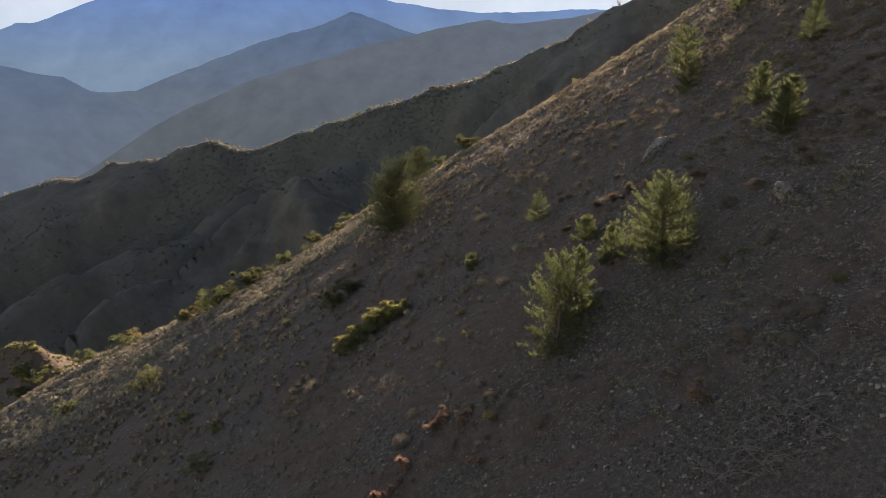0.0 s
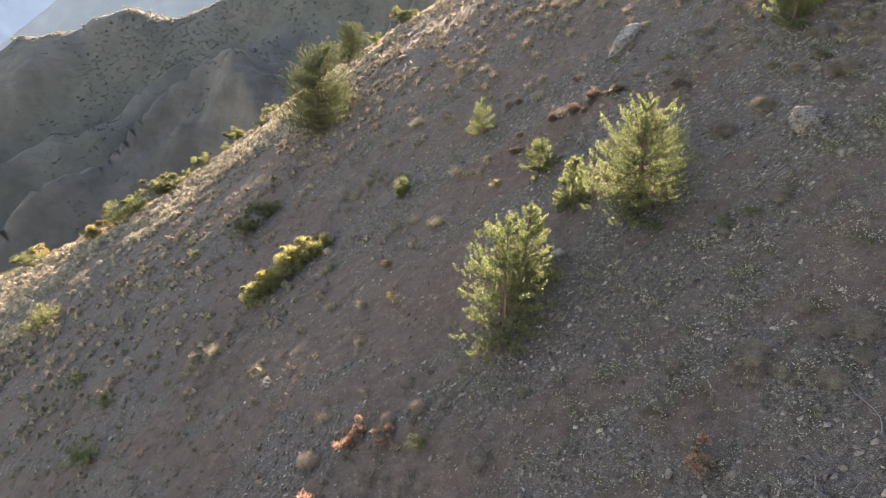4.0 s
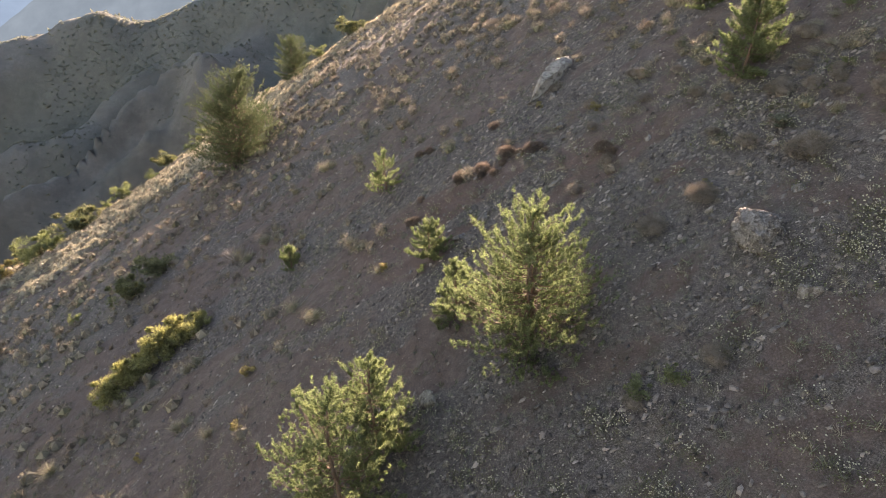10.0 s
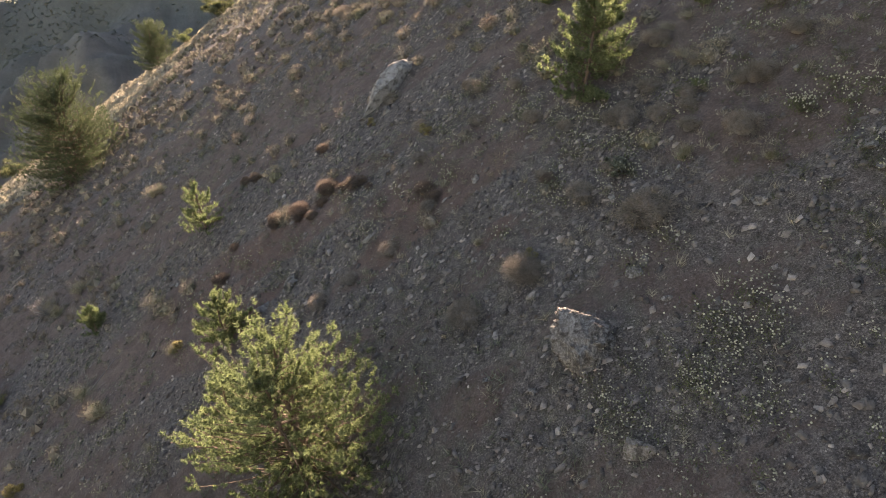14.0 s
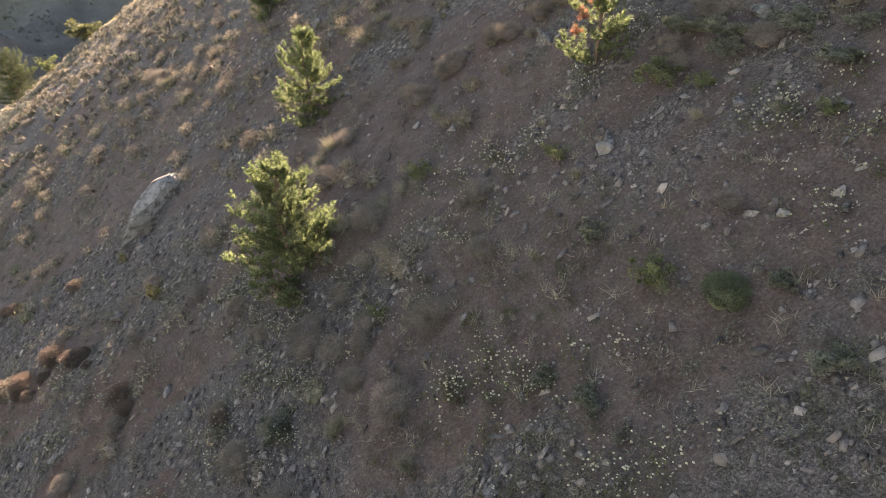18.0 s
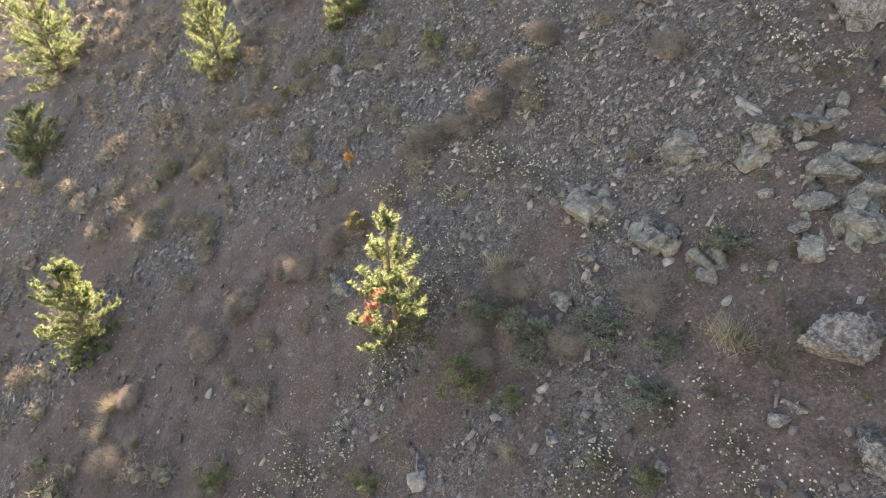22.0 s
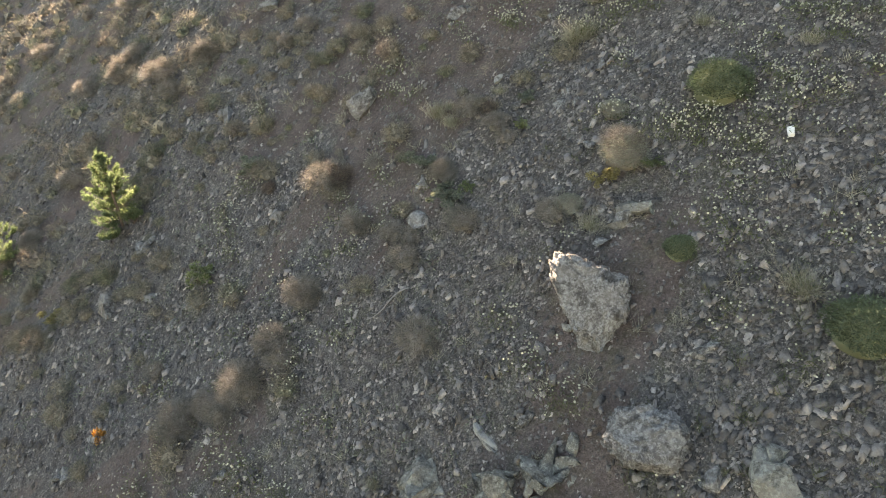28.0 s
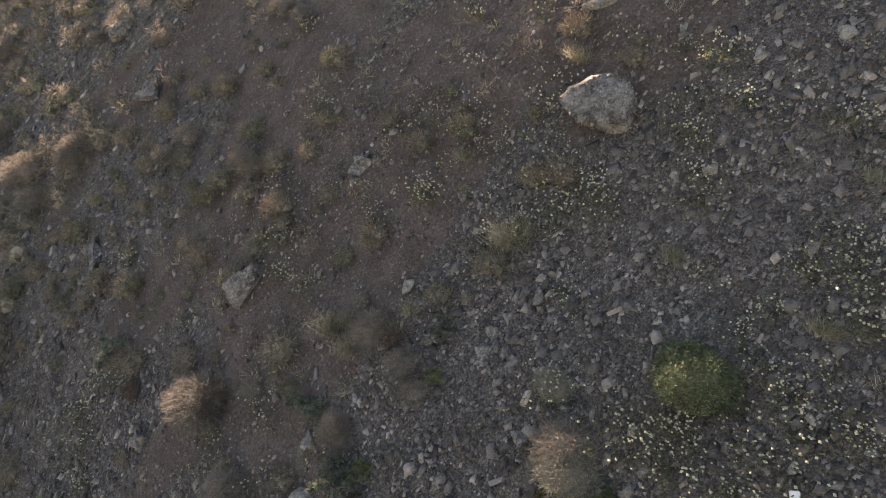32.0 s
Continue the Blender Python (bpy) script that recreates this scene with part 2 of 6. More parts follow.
def ground_material():
    s = Shader("ground")

    def laid(name):
        n = s.tree.nodes.new("ShaderNodeAttribute")
        n.attribute_name = name
        return n.outputs["Fac"]

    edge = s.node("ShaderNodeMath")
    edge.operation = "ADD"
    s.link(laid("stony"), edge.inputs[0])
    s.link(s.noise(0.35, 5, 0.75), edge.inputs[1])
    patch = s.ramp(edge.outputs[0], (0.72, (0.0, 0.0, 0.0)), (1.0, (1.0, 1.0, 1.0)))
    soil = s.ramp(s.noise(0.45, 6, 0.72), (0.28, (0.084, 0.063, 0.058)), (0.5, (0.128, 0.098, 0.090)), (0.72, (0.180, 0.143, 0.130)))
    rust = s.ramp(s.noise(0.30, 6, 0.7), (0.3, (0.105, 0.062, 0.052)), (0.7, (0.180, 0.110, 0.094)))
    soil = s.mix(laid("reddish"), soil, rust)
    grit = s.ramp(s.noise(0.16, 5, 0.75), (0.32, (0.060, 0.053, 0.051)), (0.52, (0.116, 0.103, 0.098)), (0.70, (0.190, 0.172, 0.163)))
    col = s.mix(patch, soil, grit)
    tint = s.ramp(s.noise(9.0, 3, 0.5), (0.42, (0.0, 0.0, 0.0)), (0.68, (1.0, 1.0, 1.0)))
    moss = s.ramp(s.noise(0.35, 5, 0.75), (0.46, (0.0, 0.0, 0.0)), (0.66, (1.0, 1.0, 1.0)))
    both = s.mix(1.0, tint, moss, "MULTIPLY")
    col = s.mix(s.mix(1.0, both, (0.5, 0.5, 0.5), "MULTIPLY"), col, (0.105, 0.110, 0.070))
    # far off: dark woods along gullies, pale bare flanks and scrub, greyed for haze
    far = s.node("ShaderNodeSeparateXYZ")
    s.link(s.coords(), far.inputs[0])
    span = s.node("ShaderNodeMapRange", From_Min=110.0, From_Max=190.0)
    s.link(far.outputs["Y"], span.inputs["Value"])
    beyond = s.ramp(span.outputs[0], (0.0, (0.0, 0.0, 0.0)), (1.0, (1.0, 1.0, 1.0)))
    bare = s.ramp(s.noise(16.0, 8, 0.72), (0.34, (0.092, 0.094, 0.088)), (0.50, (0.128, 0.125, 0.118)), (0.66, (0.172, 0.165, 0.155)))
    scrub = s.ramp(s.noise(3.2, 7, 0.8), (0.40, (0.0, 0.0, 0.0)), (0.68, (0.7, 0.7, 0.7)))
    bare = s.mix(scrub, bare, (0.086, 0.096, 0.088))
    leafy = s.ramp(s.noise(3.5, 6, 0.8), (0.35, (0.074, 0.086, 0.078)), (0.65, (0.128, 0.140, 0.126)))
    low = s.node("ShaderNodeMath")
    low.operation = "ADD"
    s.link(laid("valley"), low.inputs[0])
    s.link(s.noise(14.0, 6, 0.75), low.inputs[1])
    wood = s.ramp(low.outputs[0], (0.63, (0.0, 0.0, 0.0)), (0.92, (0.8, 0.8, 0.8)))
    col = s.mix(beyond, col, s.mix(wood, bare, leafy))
    # grains of every size from sand to pebbles
    grain = s.ramp(s.noise(0.030, 3, 0.85), (0.32, (0.40, 0.39, 0.385)), (0.47, (0.88, 0.87, 0.86)), (0.58, (1.5, 1.47, 1.45)), (0.68, (2.6, 2.55, 2.5)))
    sand = s.ramp(s.noise(0.045, 4, 0.8), (0.30, (0.56, 0.55, 0.54)), (0.50, (0.96, 0.95, 0.94)), (0.68, (1.55, 1.52, 1.50)))
    col = s.mix(1.0, col, s.mix(patch, sand, grain), "MULTIPLY")
    h = s.mix(0.45, s.noise(0.035, 4, 0.8), s.noise(0.22, 5, 0.7))
    return s.finish(col, 0.95, s.bump(h, 1.0, 0.09))


def stone_material(name, dark, mid, light, lichen, amount, scale=1.0):
    s = Shader(name)
    tone = s.ramp(s.mix(0.45, s.noise(0.30 * scale, 6, 0.65), s.noise(0.045 * scale, 5, 0.75)), (0.30, dark), (0.5, mid), (0.68, light))
    span = ((0.35, 0.9, 1.5, 2.5) if name == "shale" else (0.8, 0.95, 1.1, 1.25))
    vary = s.ramp(s.random(name == "shale"), (0.0, (span[0],) * 3), (0.5, (span[1],) * 3), (0.85, (span[2], span[2] * 0.98, span[2] * 0.95)), (1.0, (span[3], span[3] * 0.97, span[3] * 0.92)))
    tone = s.mix(1.0, tone, vary, "MULTIPLY")
    low = 0.49 if name == "boulder" else 0.52
    spot = s.ramp(s.noise(0.06 * scale, 6, 0.9), (low, (0.0, 0.0, 0.0)), (low + 0.06, (amount, amount, amount)))
    col = s.mix(spot, tone, lichen)
    dirt = s.ramp(s.noise(0.45 * scale, 4, 0.6), (0.52, (0.0, 0.0, 0.0)), (0.72, (0.6, 0.6, 0.6)))
    col = s.mix(dirt, col, (0.125, 0.102, 0.088))
    if name in ("boulder", "outcrop", "pale_stone"):
        vein = s.ramp(s.noise(0.22, 5, 0.75), (0.40, (0.42, 0.41, 0.40)), (0.50, (1.0, 1.0, 1.0)), (0.62, (1.0, 1.0, 1.0)), (0.72, (1.45, 1.43, 1.40)))
        col = s.mix(1.0, col, vein, "MULTIPLY")
    h = s.mix(0.5, s.noise(0.03 * scale, 5, 0.7), s.noise(0.16 * scale, 5, 0.6))
    return s.finish(col, 0.9, s.bump(h, 1.0, 0.06 * scale))


def leaf_material(name, dark, mid, light, through, amount=0.45, island=True):
    """Leaves, needles and blades: light passes through them."""
    s = Shader(name)
    tone = s.ramp(s.random(island), (0.0, dark), (0.55, mid), (1.0, light))
    patch = s.ramp(s.noise(0.45, 3, 0.6), (0.3, (0.70, 0.72, 0.70)), (0.7, (1.2, 1.18, 1.15)))
    col = s.mix(1.0, tone, patch, "MULTIPLY")
    s.finish(col, 0.75)
    s.bsdf.inputs["Specular IOR Level"].default_value = 0.2
    t = s.tree.nodes.new("ShaderNodeBsdfTranslucent")
    s.link(s.mix(1.0, col, through, "MULTIPLY"), t.inputs["Color"])
    m = s.tree.nodes.new("ShaderNodeMixShader")
    m.inputs[0].default_value = amount
    s.link(s.bsdf.outputs[0], m.inputs[1])
    s.link(t.outputs[0], m.inputs[2])
    s.link(m.outputs[0], s.out.inputs["Surface"])
    return s.mat


def tussock_material():
    """Matted growth: whole mounds differ from tan to grey-brown and dull green, single spines from dark to pale."""
    s = Shader("tussock")
    kind = s.ramp(s.noise(0.9, 2, 0.5), (0.34, (0.160, 0.160, 0.112)), (0.44, (0.200, 0.180, 0.142)), (0.54, (0.245, 0.213, 0.172)), (0.66, (0.180, 0.147, 0.122)))
    tone = s.ramp(s.random(True), (0.0, (0.55, 0.54, 0.53)), (0.6, (1.0, 1.0, 1.0)), (1.0, (1.75, 1.72, 1.62)))
    col = s.mix(1.0, kind, tone, "MULTIPLY")
    s.finish(col, 0.85)
    s.bsdf.inputs["Specular IOR Level"].default_value = 0.15
    t = s.tree.nodes.new("ShaderNodeBsdfTranslucent")
    s.link(col, t.inputs["Color"])
    m = s.tree.nodes.new("ShaderNodeMixShader")
    m.inputs[0].default_value = 0.3
    s.link(s.bsdf.outputs[0], m.inputs[1])
    s.link(t.outputs[0], m.inputs[2])
    s.link(m.outputs[0], s.out.inputs["Surface"])


def wood_material(name, dark, light):
    s = Shader(name)
    col = s.ramp(s.noise(0.05, 5, 0.7), (0.3, dark), (0.7, light))
    return s.finish(col, 0.9, s.bump(s.noise(0.02, 4, 0.7), 0.6, 0.01))


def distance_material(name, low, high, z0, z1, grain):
    """Far mountains: haze of miles of bright evening air, put into a glowing colour."""
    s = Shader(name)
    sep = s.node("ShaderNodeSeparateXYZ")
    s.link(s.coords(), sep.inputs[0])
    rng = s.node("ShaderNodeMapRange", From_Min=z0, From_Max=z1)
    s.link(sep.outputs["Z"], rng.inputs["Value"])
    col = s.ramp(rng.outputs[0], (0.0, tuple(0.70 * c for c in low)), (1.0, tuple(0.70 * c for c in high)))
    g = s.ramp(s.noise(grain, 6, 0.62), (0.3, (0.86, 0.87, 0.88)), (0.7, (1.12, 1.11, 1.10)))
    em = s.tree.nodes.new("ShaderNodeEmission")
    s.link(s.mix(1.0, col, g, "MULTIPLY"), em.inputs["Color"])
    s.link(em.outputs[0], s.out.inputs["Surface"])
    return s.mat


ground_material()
tussock_material()
stone_material("shale", (0.094, 0.082, 0.077), (0.170, 0.151, 0.142), (0.272, 0.246, 0.230), (0.25, 0.24, 0.22), 0.3)
stone_material("boulder", (0.056, 0.051, 0.049), (0.150, 0.140, 0.136), (0.245, 0.233, 0.224), (0.39, 0.38, 0.36), 0.65, 1.0)
stone_material("outcrop", (0.070, 0.066, 0.060), (0.182, 0.174, 0.158), (0.310, 0.298, 0.272), (0.36, 0.36, 0.31), 0.75, 1.4)
stone_material("pale_stone", (0.17, 0.162, 0.154), (0.29, 0.280, 0.266), (0.41, 0.398, 0.38), (0.42, 0.415, 0.37), 0.6)
leaf_material("needles", (0.064, 0.080, 0.046), (0.138, 0.163, 0.094), (0.225, 0.252, 0.156), (1.22, 1.35, 1.05), 0.5)
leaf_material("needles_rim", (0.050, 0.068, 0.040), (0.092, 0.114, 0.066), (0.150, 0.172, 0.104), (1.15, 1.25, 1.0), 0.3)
leaf_material("needles_red", (0.19, 0.085, 0.060), (0.29, 0.150, 0.110), (0.38, 0.220, 0.170), (1.2, 1.0, 0.9))
# far leaf colour, paled for distance haze and to lift shade between blades
leaf_material("far_haze_leaf", (0.160, 0.170, 0.150), (0.190, 0.200, 0.178), (0.220, 0.228, 0.204), (1.0, 1.0, 0.9), 0.4)
leaf_material("juniper", (0.075, 0.086, 0.054), (0.135, 0.148, 0.092), (0.205, 0.215, 0.140), (1.2, 1.2, 0.8), 0.3)
leaf_material("broom", (0.155, 0.156, 0.080), (0.245, 0.244, 0.128), (0.340, 0.336, 0.195), (1.18, 1.2, 0.9), 0.5)
leaf_material("bright_leaf", (0.095, 0.108, 0.058), (0.155, 0.174, 0.094), (0.230, 0.246, 0.144), (1.15, 1.25, 0.95), 0.38)
leaf_material("straw", (0.205, 0.186, 0.150), (0.345, 0.318, 0.262), (0.495, 0.465, 0.392), (1.1, 1.05, 0.92), 0.4)
leaf_material("thorn", (0.135, 0.116, 0.098), (0.205, 0.177, 0.150), (0.290, 0.253, 0.217), (1.0, 0.97, 0.9), 0.3)
leaf_material("cushion_brown", (0.150, 0.130, 0.114), (0.232, 0.202, 0.178), (0.330, 0.292, 0.256), (1.0, 0.97, 0.92), 0.3)
leaf_material("thorn_red", (0.108, 0.082, 0.070), (0.160, 0.122, 0.104), (0.232, 0.184, 0.157), (1.0, 0.95, 0.9), 0.3)
leaf_material("thorn_green", (0.066, 0.084, 0.046), (0.104, 0.126, 0.074), (0.150, 0.172, 0.110), (1.0, 1.06, 0.9), 0.2)
leaf_material("sage", (0.115, 0.125, 0.095), (0.180, 0.190, 0.150), (0.260, 0.265, 0.215), (1.1, 1.1, 0.95), 0.3)
leaf_material("herb", (0.074, 0.084, 0.050), (0.114, 0.124, 0.078), (0.165, 0.174, 0.115), (1.2, 1.2, 0.8), 0.35)
leaf_material("flower_head", (0.33, 0.32, 0.235), (0.47, 0.46, 0.36), (0.59, 0.58, 0.48), (1.0, 1.0, 0.9), 0.3)
leaf_material("twig_red", (0.20, 0.145, 0.120), (0.30, 0.222, 0.186), (0.40, 0.310, 0.265), (1.2, 1.0, 0.9), 0.4)
leaf_material("seed_grey", (0.175, 0.168, 0.135), (0.260, 0.248, 0.200), (0.360, 0.345, 0.285), (1.0, 1.0, 0.9), 0.3)
leaf_material("orange_leaf", (0.26, 0.13, 0.040), (0.37, 0.20, 0.065), (0.47, 0.28, 0.10), (1.2, 1.0, 0.7))
leaf_material("ochre_leaf", (0.17, 0.150, 0.080), (0.26, 0.230, 0.125), (0.36, 0.320, 0.190), (1.1, 1.05, 0.85), 0.55)
wood_material("bark", (0.085, 0.062, 0.048), (0.190, 0.140, 0.108))
wood_material("dead_wood", (0.15, 0.138, 0.130), (0.30, 0.28, 0.265))
wood_material("white_block", (0.70, 0.70, 0.68), (0.84, 0.84, 0.82))
# self-glowing ridge and sky colours with the air's haze mixed in
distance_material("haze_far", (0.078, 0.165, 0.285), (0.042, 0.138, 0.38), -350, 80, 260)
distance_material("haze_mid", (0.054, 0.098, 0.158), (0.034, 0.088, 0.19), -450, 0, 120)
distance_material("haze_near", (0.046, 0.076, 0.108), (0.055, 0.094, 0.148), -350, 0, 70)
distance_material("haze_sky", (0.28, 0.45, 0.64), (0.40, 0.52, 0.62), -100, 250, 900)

# ---- mesh tools ----
rng = np.random.default_rng(7)


def mesh_from(name, co, faces, mat, smooth_it=False):
    """A mesh from an array of corners and an array of faces of equal size."""
    me = bpy.data.meshes.new(name)
    k = faces.shape[1]
    me.vertices.add(len(co))
    me.vertices.foreach_set("co", np.ascontiguousarray(co, np.float32).ravel())
    me.loops.add(faces.size)
    me.loops.foreach_set("vertex_index", faces.ravel().astype(np.int32))
    me.polygons.add(len(faces))
    me.polygons.foreach_set("loop_start", np.arange(0, faces.size, k, dtype=np.int32))
    me.update()
    if smooth_it:
        me.shade_smooth()
    me.materials.append(mat)
    return me


def unit(v):
    return v / np.maximum(np.linalg.norm(v, axis=-1, keepdims=True), 1e-9)


def blades(base, way, length, width, bend=0.0):
    """Thin leaves: one three-cornered blade for each base point, along its way. Returns corners, 3 to a blade."""
    n = len(base)
    way = unit(way)
    side = unit(np.cross(way, rng.normal(size=(n, 3))))
    length, width = np.broadcast_to(length, n)[:, None], np.broadcast_to(width, n)[:, None]
    tip = base + way * length
    tip[:, 2] -= bend * length[:, 0]
    return np.stack([base - side * width / 2, base + side * width / 2, tip], 1).reshape(-1, 3)


def blade_mesh(name, corners, mat):
    return mesh_from(name, corners, np.arange(len(corners)).reshape(-1, 3), mat)


def tube(points, radii, sides=5):
    """Corners and quads of a tapered round stick along the points."""
    points, radii = np.asarray(points, float), np.asarray(radii, float)
    d = unit(np.gradient(points, axis=0))
    a = unit(np.cross(d, np.array([0.31, 0.87, 0.39])))
    b = np.cross(d, a)
    ang = np.arange(sides) * 2 * math.pi / sides
    ring = a[:, None] * np.cos(ang)[None, :, None] + b[:, None] * np.sin(ang)[None, :, None]
    co = (points[:, None] + ring * radii[:, None, None]).reshape(-1, 3)
    k = np.arange(sides)
    q = [np.stack([i * sides + k, i * sides + (k + 1) % sides, (i + 1) * sides + (k + 1) % sides, (i + 1) * sides + k], -1)
         for i in range(len(points) - 1)]
    return co, np.concatenate(q)


def joined(pieces):
    co, faces, start = [], [], 0
    for c, f in pieces:
        co.append(c)
        faces.append(f + start)
        start += len(c)
    return np.concatenate(co), np.concatenate(faces)


def part(name, me, parent, label=""):
    ob = new(name, me)
    ob.parent = parent
    return tagged(ob, label)


def thing(name, x, y, label, category, group="", turn=0.0, sink=0.0, scale=1.0):
    """An Empty on the ground, to which the parts of a thing belong."""
    ob = new(name)
    ob.empty_display_size = 0.1
    ob.matrix_basis = Matrix.LocRotScale((x, y, float(height(x, y)) - sink), Euler((0, 0, radians(turn))), (scale,) * 3)
    return tagged(ob, label, category, group)


def lean_to_slope(x, y, turn=0.0, sink=0.0, how=1.0):
    """The pose of a thing that lies on the slope, its z along the ground's normal."""
    e = 0.4
    n = Vector((-(float(height(x + e, y)) - float(height(x - e, y))) / (2 * e) * how, -(float(height(x, y + e)) - float(height(x, y - e))) / (2 * e) * how, 1)).normalized()
    q = Vector((0, 0, 1)).rotation_difference(n)
    return Matrix.Translation((x, y, float(height(x, y)) - sink)) @ q.to_matrix().to_4x4() @ pose(0, 0, 0, 0, 0, turn)


# ---- pines ----
def brush(axis_from, axis_to, needles, length, width):
    """A shoot: needles set all round its axis, pointing forward."""
    n = len(axis_from)
    k = np.repeat(np.arange(n), needles)
    f = rng.uniform(0.05, 1.0, len(k))[:, None]
    base = axis_from[k] * (1 - f) + axis_to[k] * f
    way = unit(axis_to[k] - axis_from[k])
    out = unit(np.cross(way, rng.normal(size=(len(k), 3))))
    return blades(base, way * 0.6 + out, length * rng.uniform(0.7, 1.2, len(k)), width)


def pine_parts(tall, wide, stems=1, shoots=9, needles=26, coarse=1.0, seed=0, lean=0.0, round_top=0.6, low=0.10, needle="needles", sparse=1.0, bushy=0.16, up=-0.02, by_branch=False):
    """Meshes of trunk, branches and needles of a young pine; the stem's foot is at the origin."""
    r = np.random.default_rng(seed)
    trunk, wood, axes = [], [], []
    for stem in range(stems):
        off = np.array([r.uniform(-1, 1) * 0.10 * wide, r.uniform(-1, 1) * 0.10 * wide, 0]) if stem else np.zeros(3)
        h = tall * (1 - 0.12 * stem * r.uniform(0.5, 1))
        tilt = np.array([lean + (r.uniform(-1, 1) * 0.12 if stems > 1 else 0), r.uniform(-0.05, 0.05), 0])
        t = np.linspace(0, 1, 9)[:, None]
        line = off * (0.4 + 0.6 * t) + np.array([0, 0, 1.0]) * t * h + tilt * h * t ** 1.3 + 0.012 * h * np.sin(t * 7 + stem) * np.array([1, 0.6, 0])
        line[0, 2] -= 0.25
        trunk.append(tube(line, np.linspace(0.020, 0.004, 9) * h ** 0.9 + 0.004, 7))
        levels = max(7, int(h / 0.25 * sparse + 2))
        for lv in range(levels):
            base_f = low + (0.97 - low) * (lv / (levels - 1)) ** 1.25
            for b in range(r.integers(6, 10)):
                f = min(0.98, max(low, base_f + r.uniform(-0.5, 0.5) / levels))
                at = np.array([np.interp(f, t[:, 0], line[:, c]) for c in range(3)])
                reach = 0.5 * wide * ((1 - f) ** round_top + 0.06)
                ang = r.uniform(0, 2 * math.pi)
                ln = reach * r.uniform(0.62, 1.12) / (1.0 if stems == 1 else 1.15)
                out = np.array([math.cos(ang), math.sin(ang), 0])
                s = np.linspace(0, 1, 6)[:, None]
                rise = up + 0.92 * f
                curve = at + out * ln * s + np.array([0, 0, 1]) * ln * (rise * s * 0.6 + (0.16 + 0.30 * f) * s ** 2.4) + r.normal(size=3) * 0.03 * s
                wood.append(tube(curve, np.linspace(0.011, 0.003, 6) * (0.5 + ln * 0.6) * coarse ** 0.5, 4))
                count = max(3, int(1.3 * shoots * (0.22 + 0.85 * ln / (0.5 * wide))))
                q = r.uniform(0.08, 1.0, count) ** 0.75
                q[0] = 1.0
                a0 = np.stack([np.interp(q, s[:, 0], curve[:, c]) for c in range(3)], -1)
                side = np.cross(out, [0, 0, 1.0]) * r.uniform(-1, 1, (count, 1))
                way = unit(out * 0.40 + side * 0.45 + np.array([0, 0, 1]) * r.uniform(0.5, 1.5, (count, 1)))
                way[0] = unit(out * 0.35 + np.array([0, 0, 1.0]))
                a0 = a0 + side * bushy * ln * r.uniform(0, 1, (count, 1)) * (1 - 0.5 * q[:, None])
                axes.append((a0, a0 + way * r.uniform(0.09, 0.24, (count, 1)) * coarse ** 0.6))
        top = line[-1]
        axes.append((np.array([top - [0, 0, 0.12]]), np.array([top + [0, 0, 0.16]])))
        for b in range(5):
            ang = b * 1.26 + stem
            tip = top - [0, 0, 0.05] + np.array([math.cos(ang) * 0.12, math.sin(ang) * 0.12, 0.14])
            axes.append((np.array([top - [0, 0, 0.10]]), np.array([tip])))
    a0, a1 = np.concatenate([a for a, b in axes]), np.concatenate([b for a, b in axes])
    if by_branch:
        tips = [p for p in axes if len(p[0]) == 1]
        limbs = [p for p in axes if len(p[0]) > 1]
        sprays = [blade_mesh("needle_spray", brush(a, b, int(needles * 1.35), 0.072 * coarse, 0.015 * coarse), MAT[needle]) for a, b in limbs]
        a0, a1 = np.concatenate([a for a, b in tips]), np.concatenate([b for a, b in tips])
        top = blade_mesh("leader", brush(a0, a1, int(needles * 1.35), 0.072 * coarse, 0.015 * coarse), MAT[needle])
        return (mesh_from("trunk", *joined(trunk), MAT["bark"], True), top,
                [(mesh_from("branch", *w, MAT["bark"], True), n) for w, n in zip(wood, sprays)])
    leaf = brush(a0, a1, int(needles * 1.35), 0.072 * coarse, 0.015 * coarse)
    return (mesh_from("trunk", *joined(trunk + wood), MAT["bark"], True),
            blade_mesh("needles", leaf, MAT[needle]))


def pine(x, y, tall, wide, label, group="young pines on the slope", turn=0.0, red=0, **how):
    ob = thing("pine_tree", x, y, label, "pine tree", group, turn)
    if "coarse" in how:
        t, n = pine_parts(tall, wide, **how)
        part("trunk", t, ob, "rough brown bark")
        part("crown", n, ob, "sunlit green needle tufts")
    else:
        t, n, limbs = pine_parts(tall, wide, by_branch=True, **how)
        part("trunk", t, ob, "rough brown bark")
        part("leader", n, ob, "pale green top shoots")
        for wood, leaf in limbs:
            tagged(part("needle_spray", leaf, part("branch", wood, ob)), kind="stuff")
    for k in range(red):
        a = np.array([[-0.16 * wide - 0.08 * k, 0.1 * (k - 1), tall * (0.52 - 0.13 * k)]]) + rng.normal(size=(9, 3)) * 0.035
        part("dead_spray", blade_mesh("dead_spray", brush(a, a + rng.normal(size=(9, 3)) * 0.06 + [-0.1, 0, 0.08], 26, 0.075, 0.013), MAT["needles_red"]), ob, "withered red-brown needles")
    return ob


# ---- stones ----
def ball(level):
    bm = bmesh.new()
    bmesh.ops.create_icosphere(bm, subdivisions=level, radius=1.0)
    co = np.array([v.co[:] for v in bm.verts])
    fa = np.array([[v.index for v in f.verts] for f in bm.faces])
    bm.free()
    return co, fa


BALLS = {k: ball(k) for k in (1, 2, 3, 4, 5)}


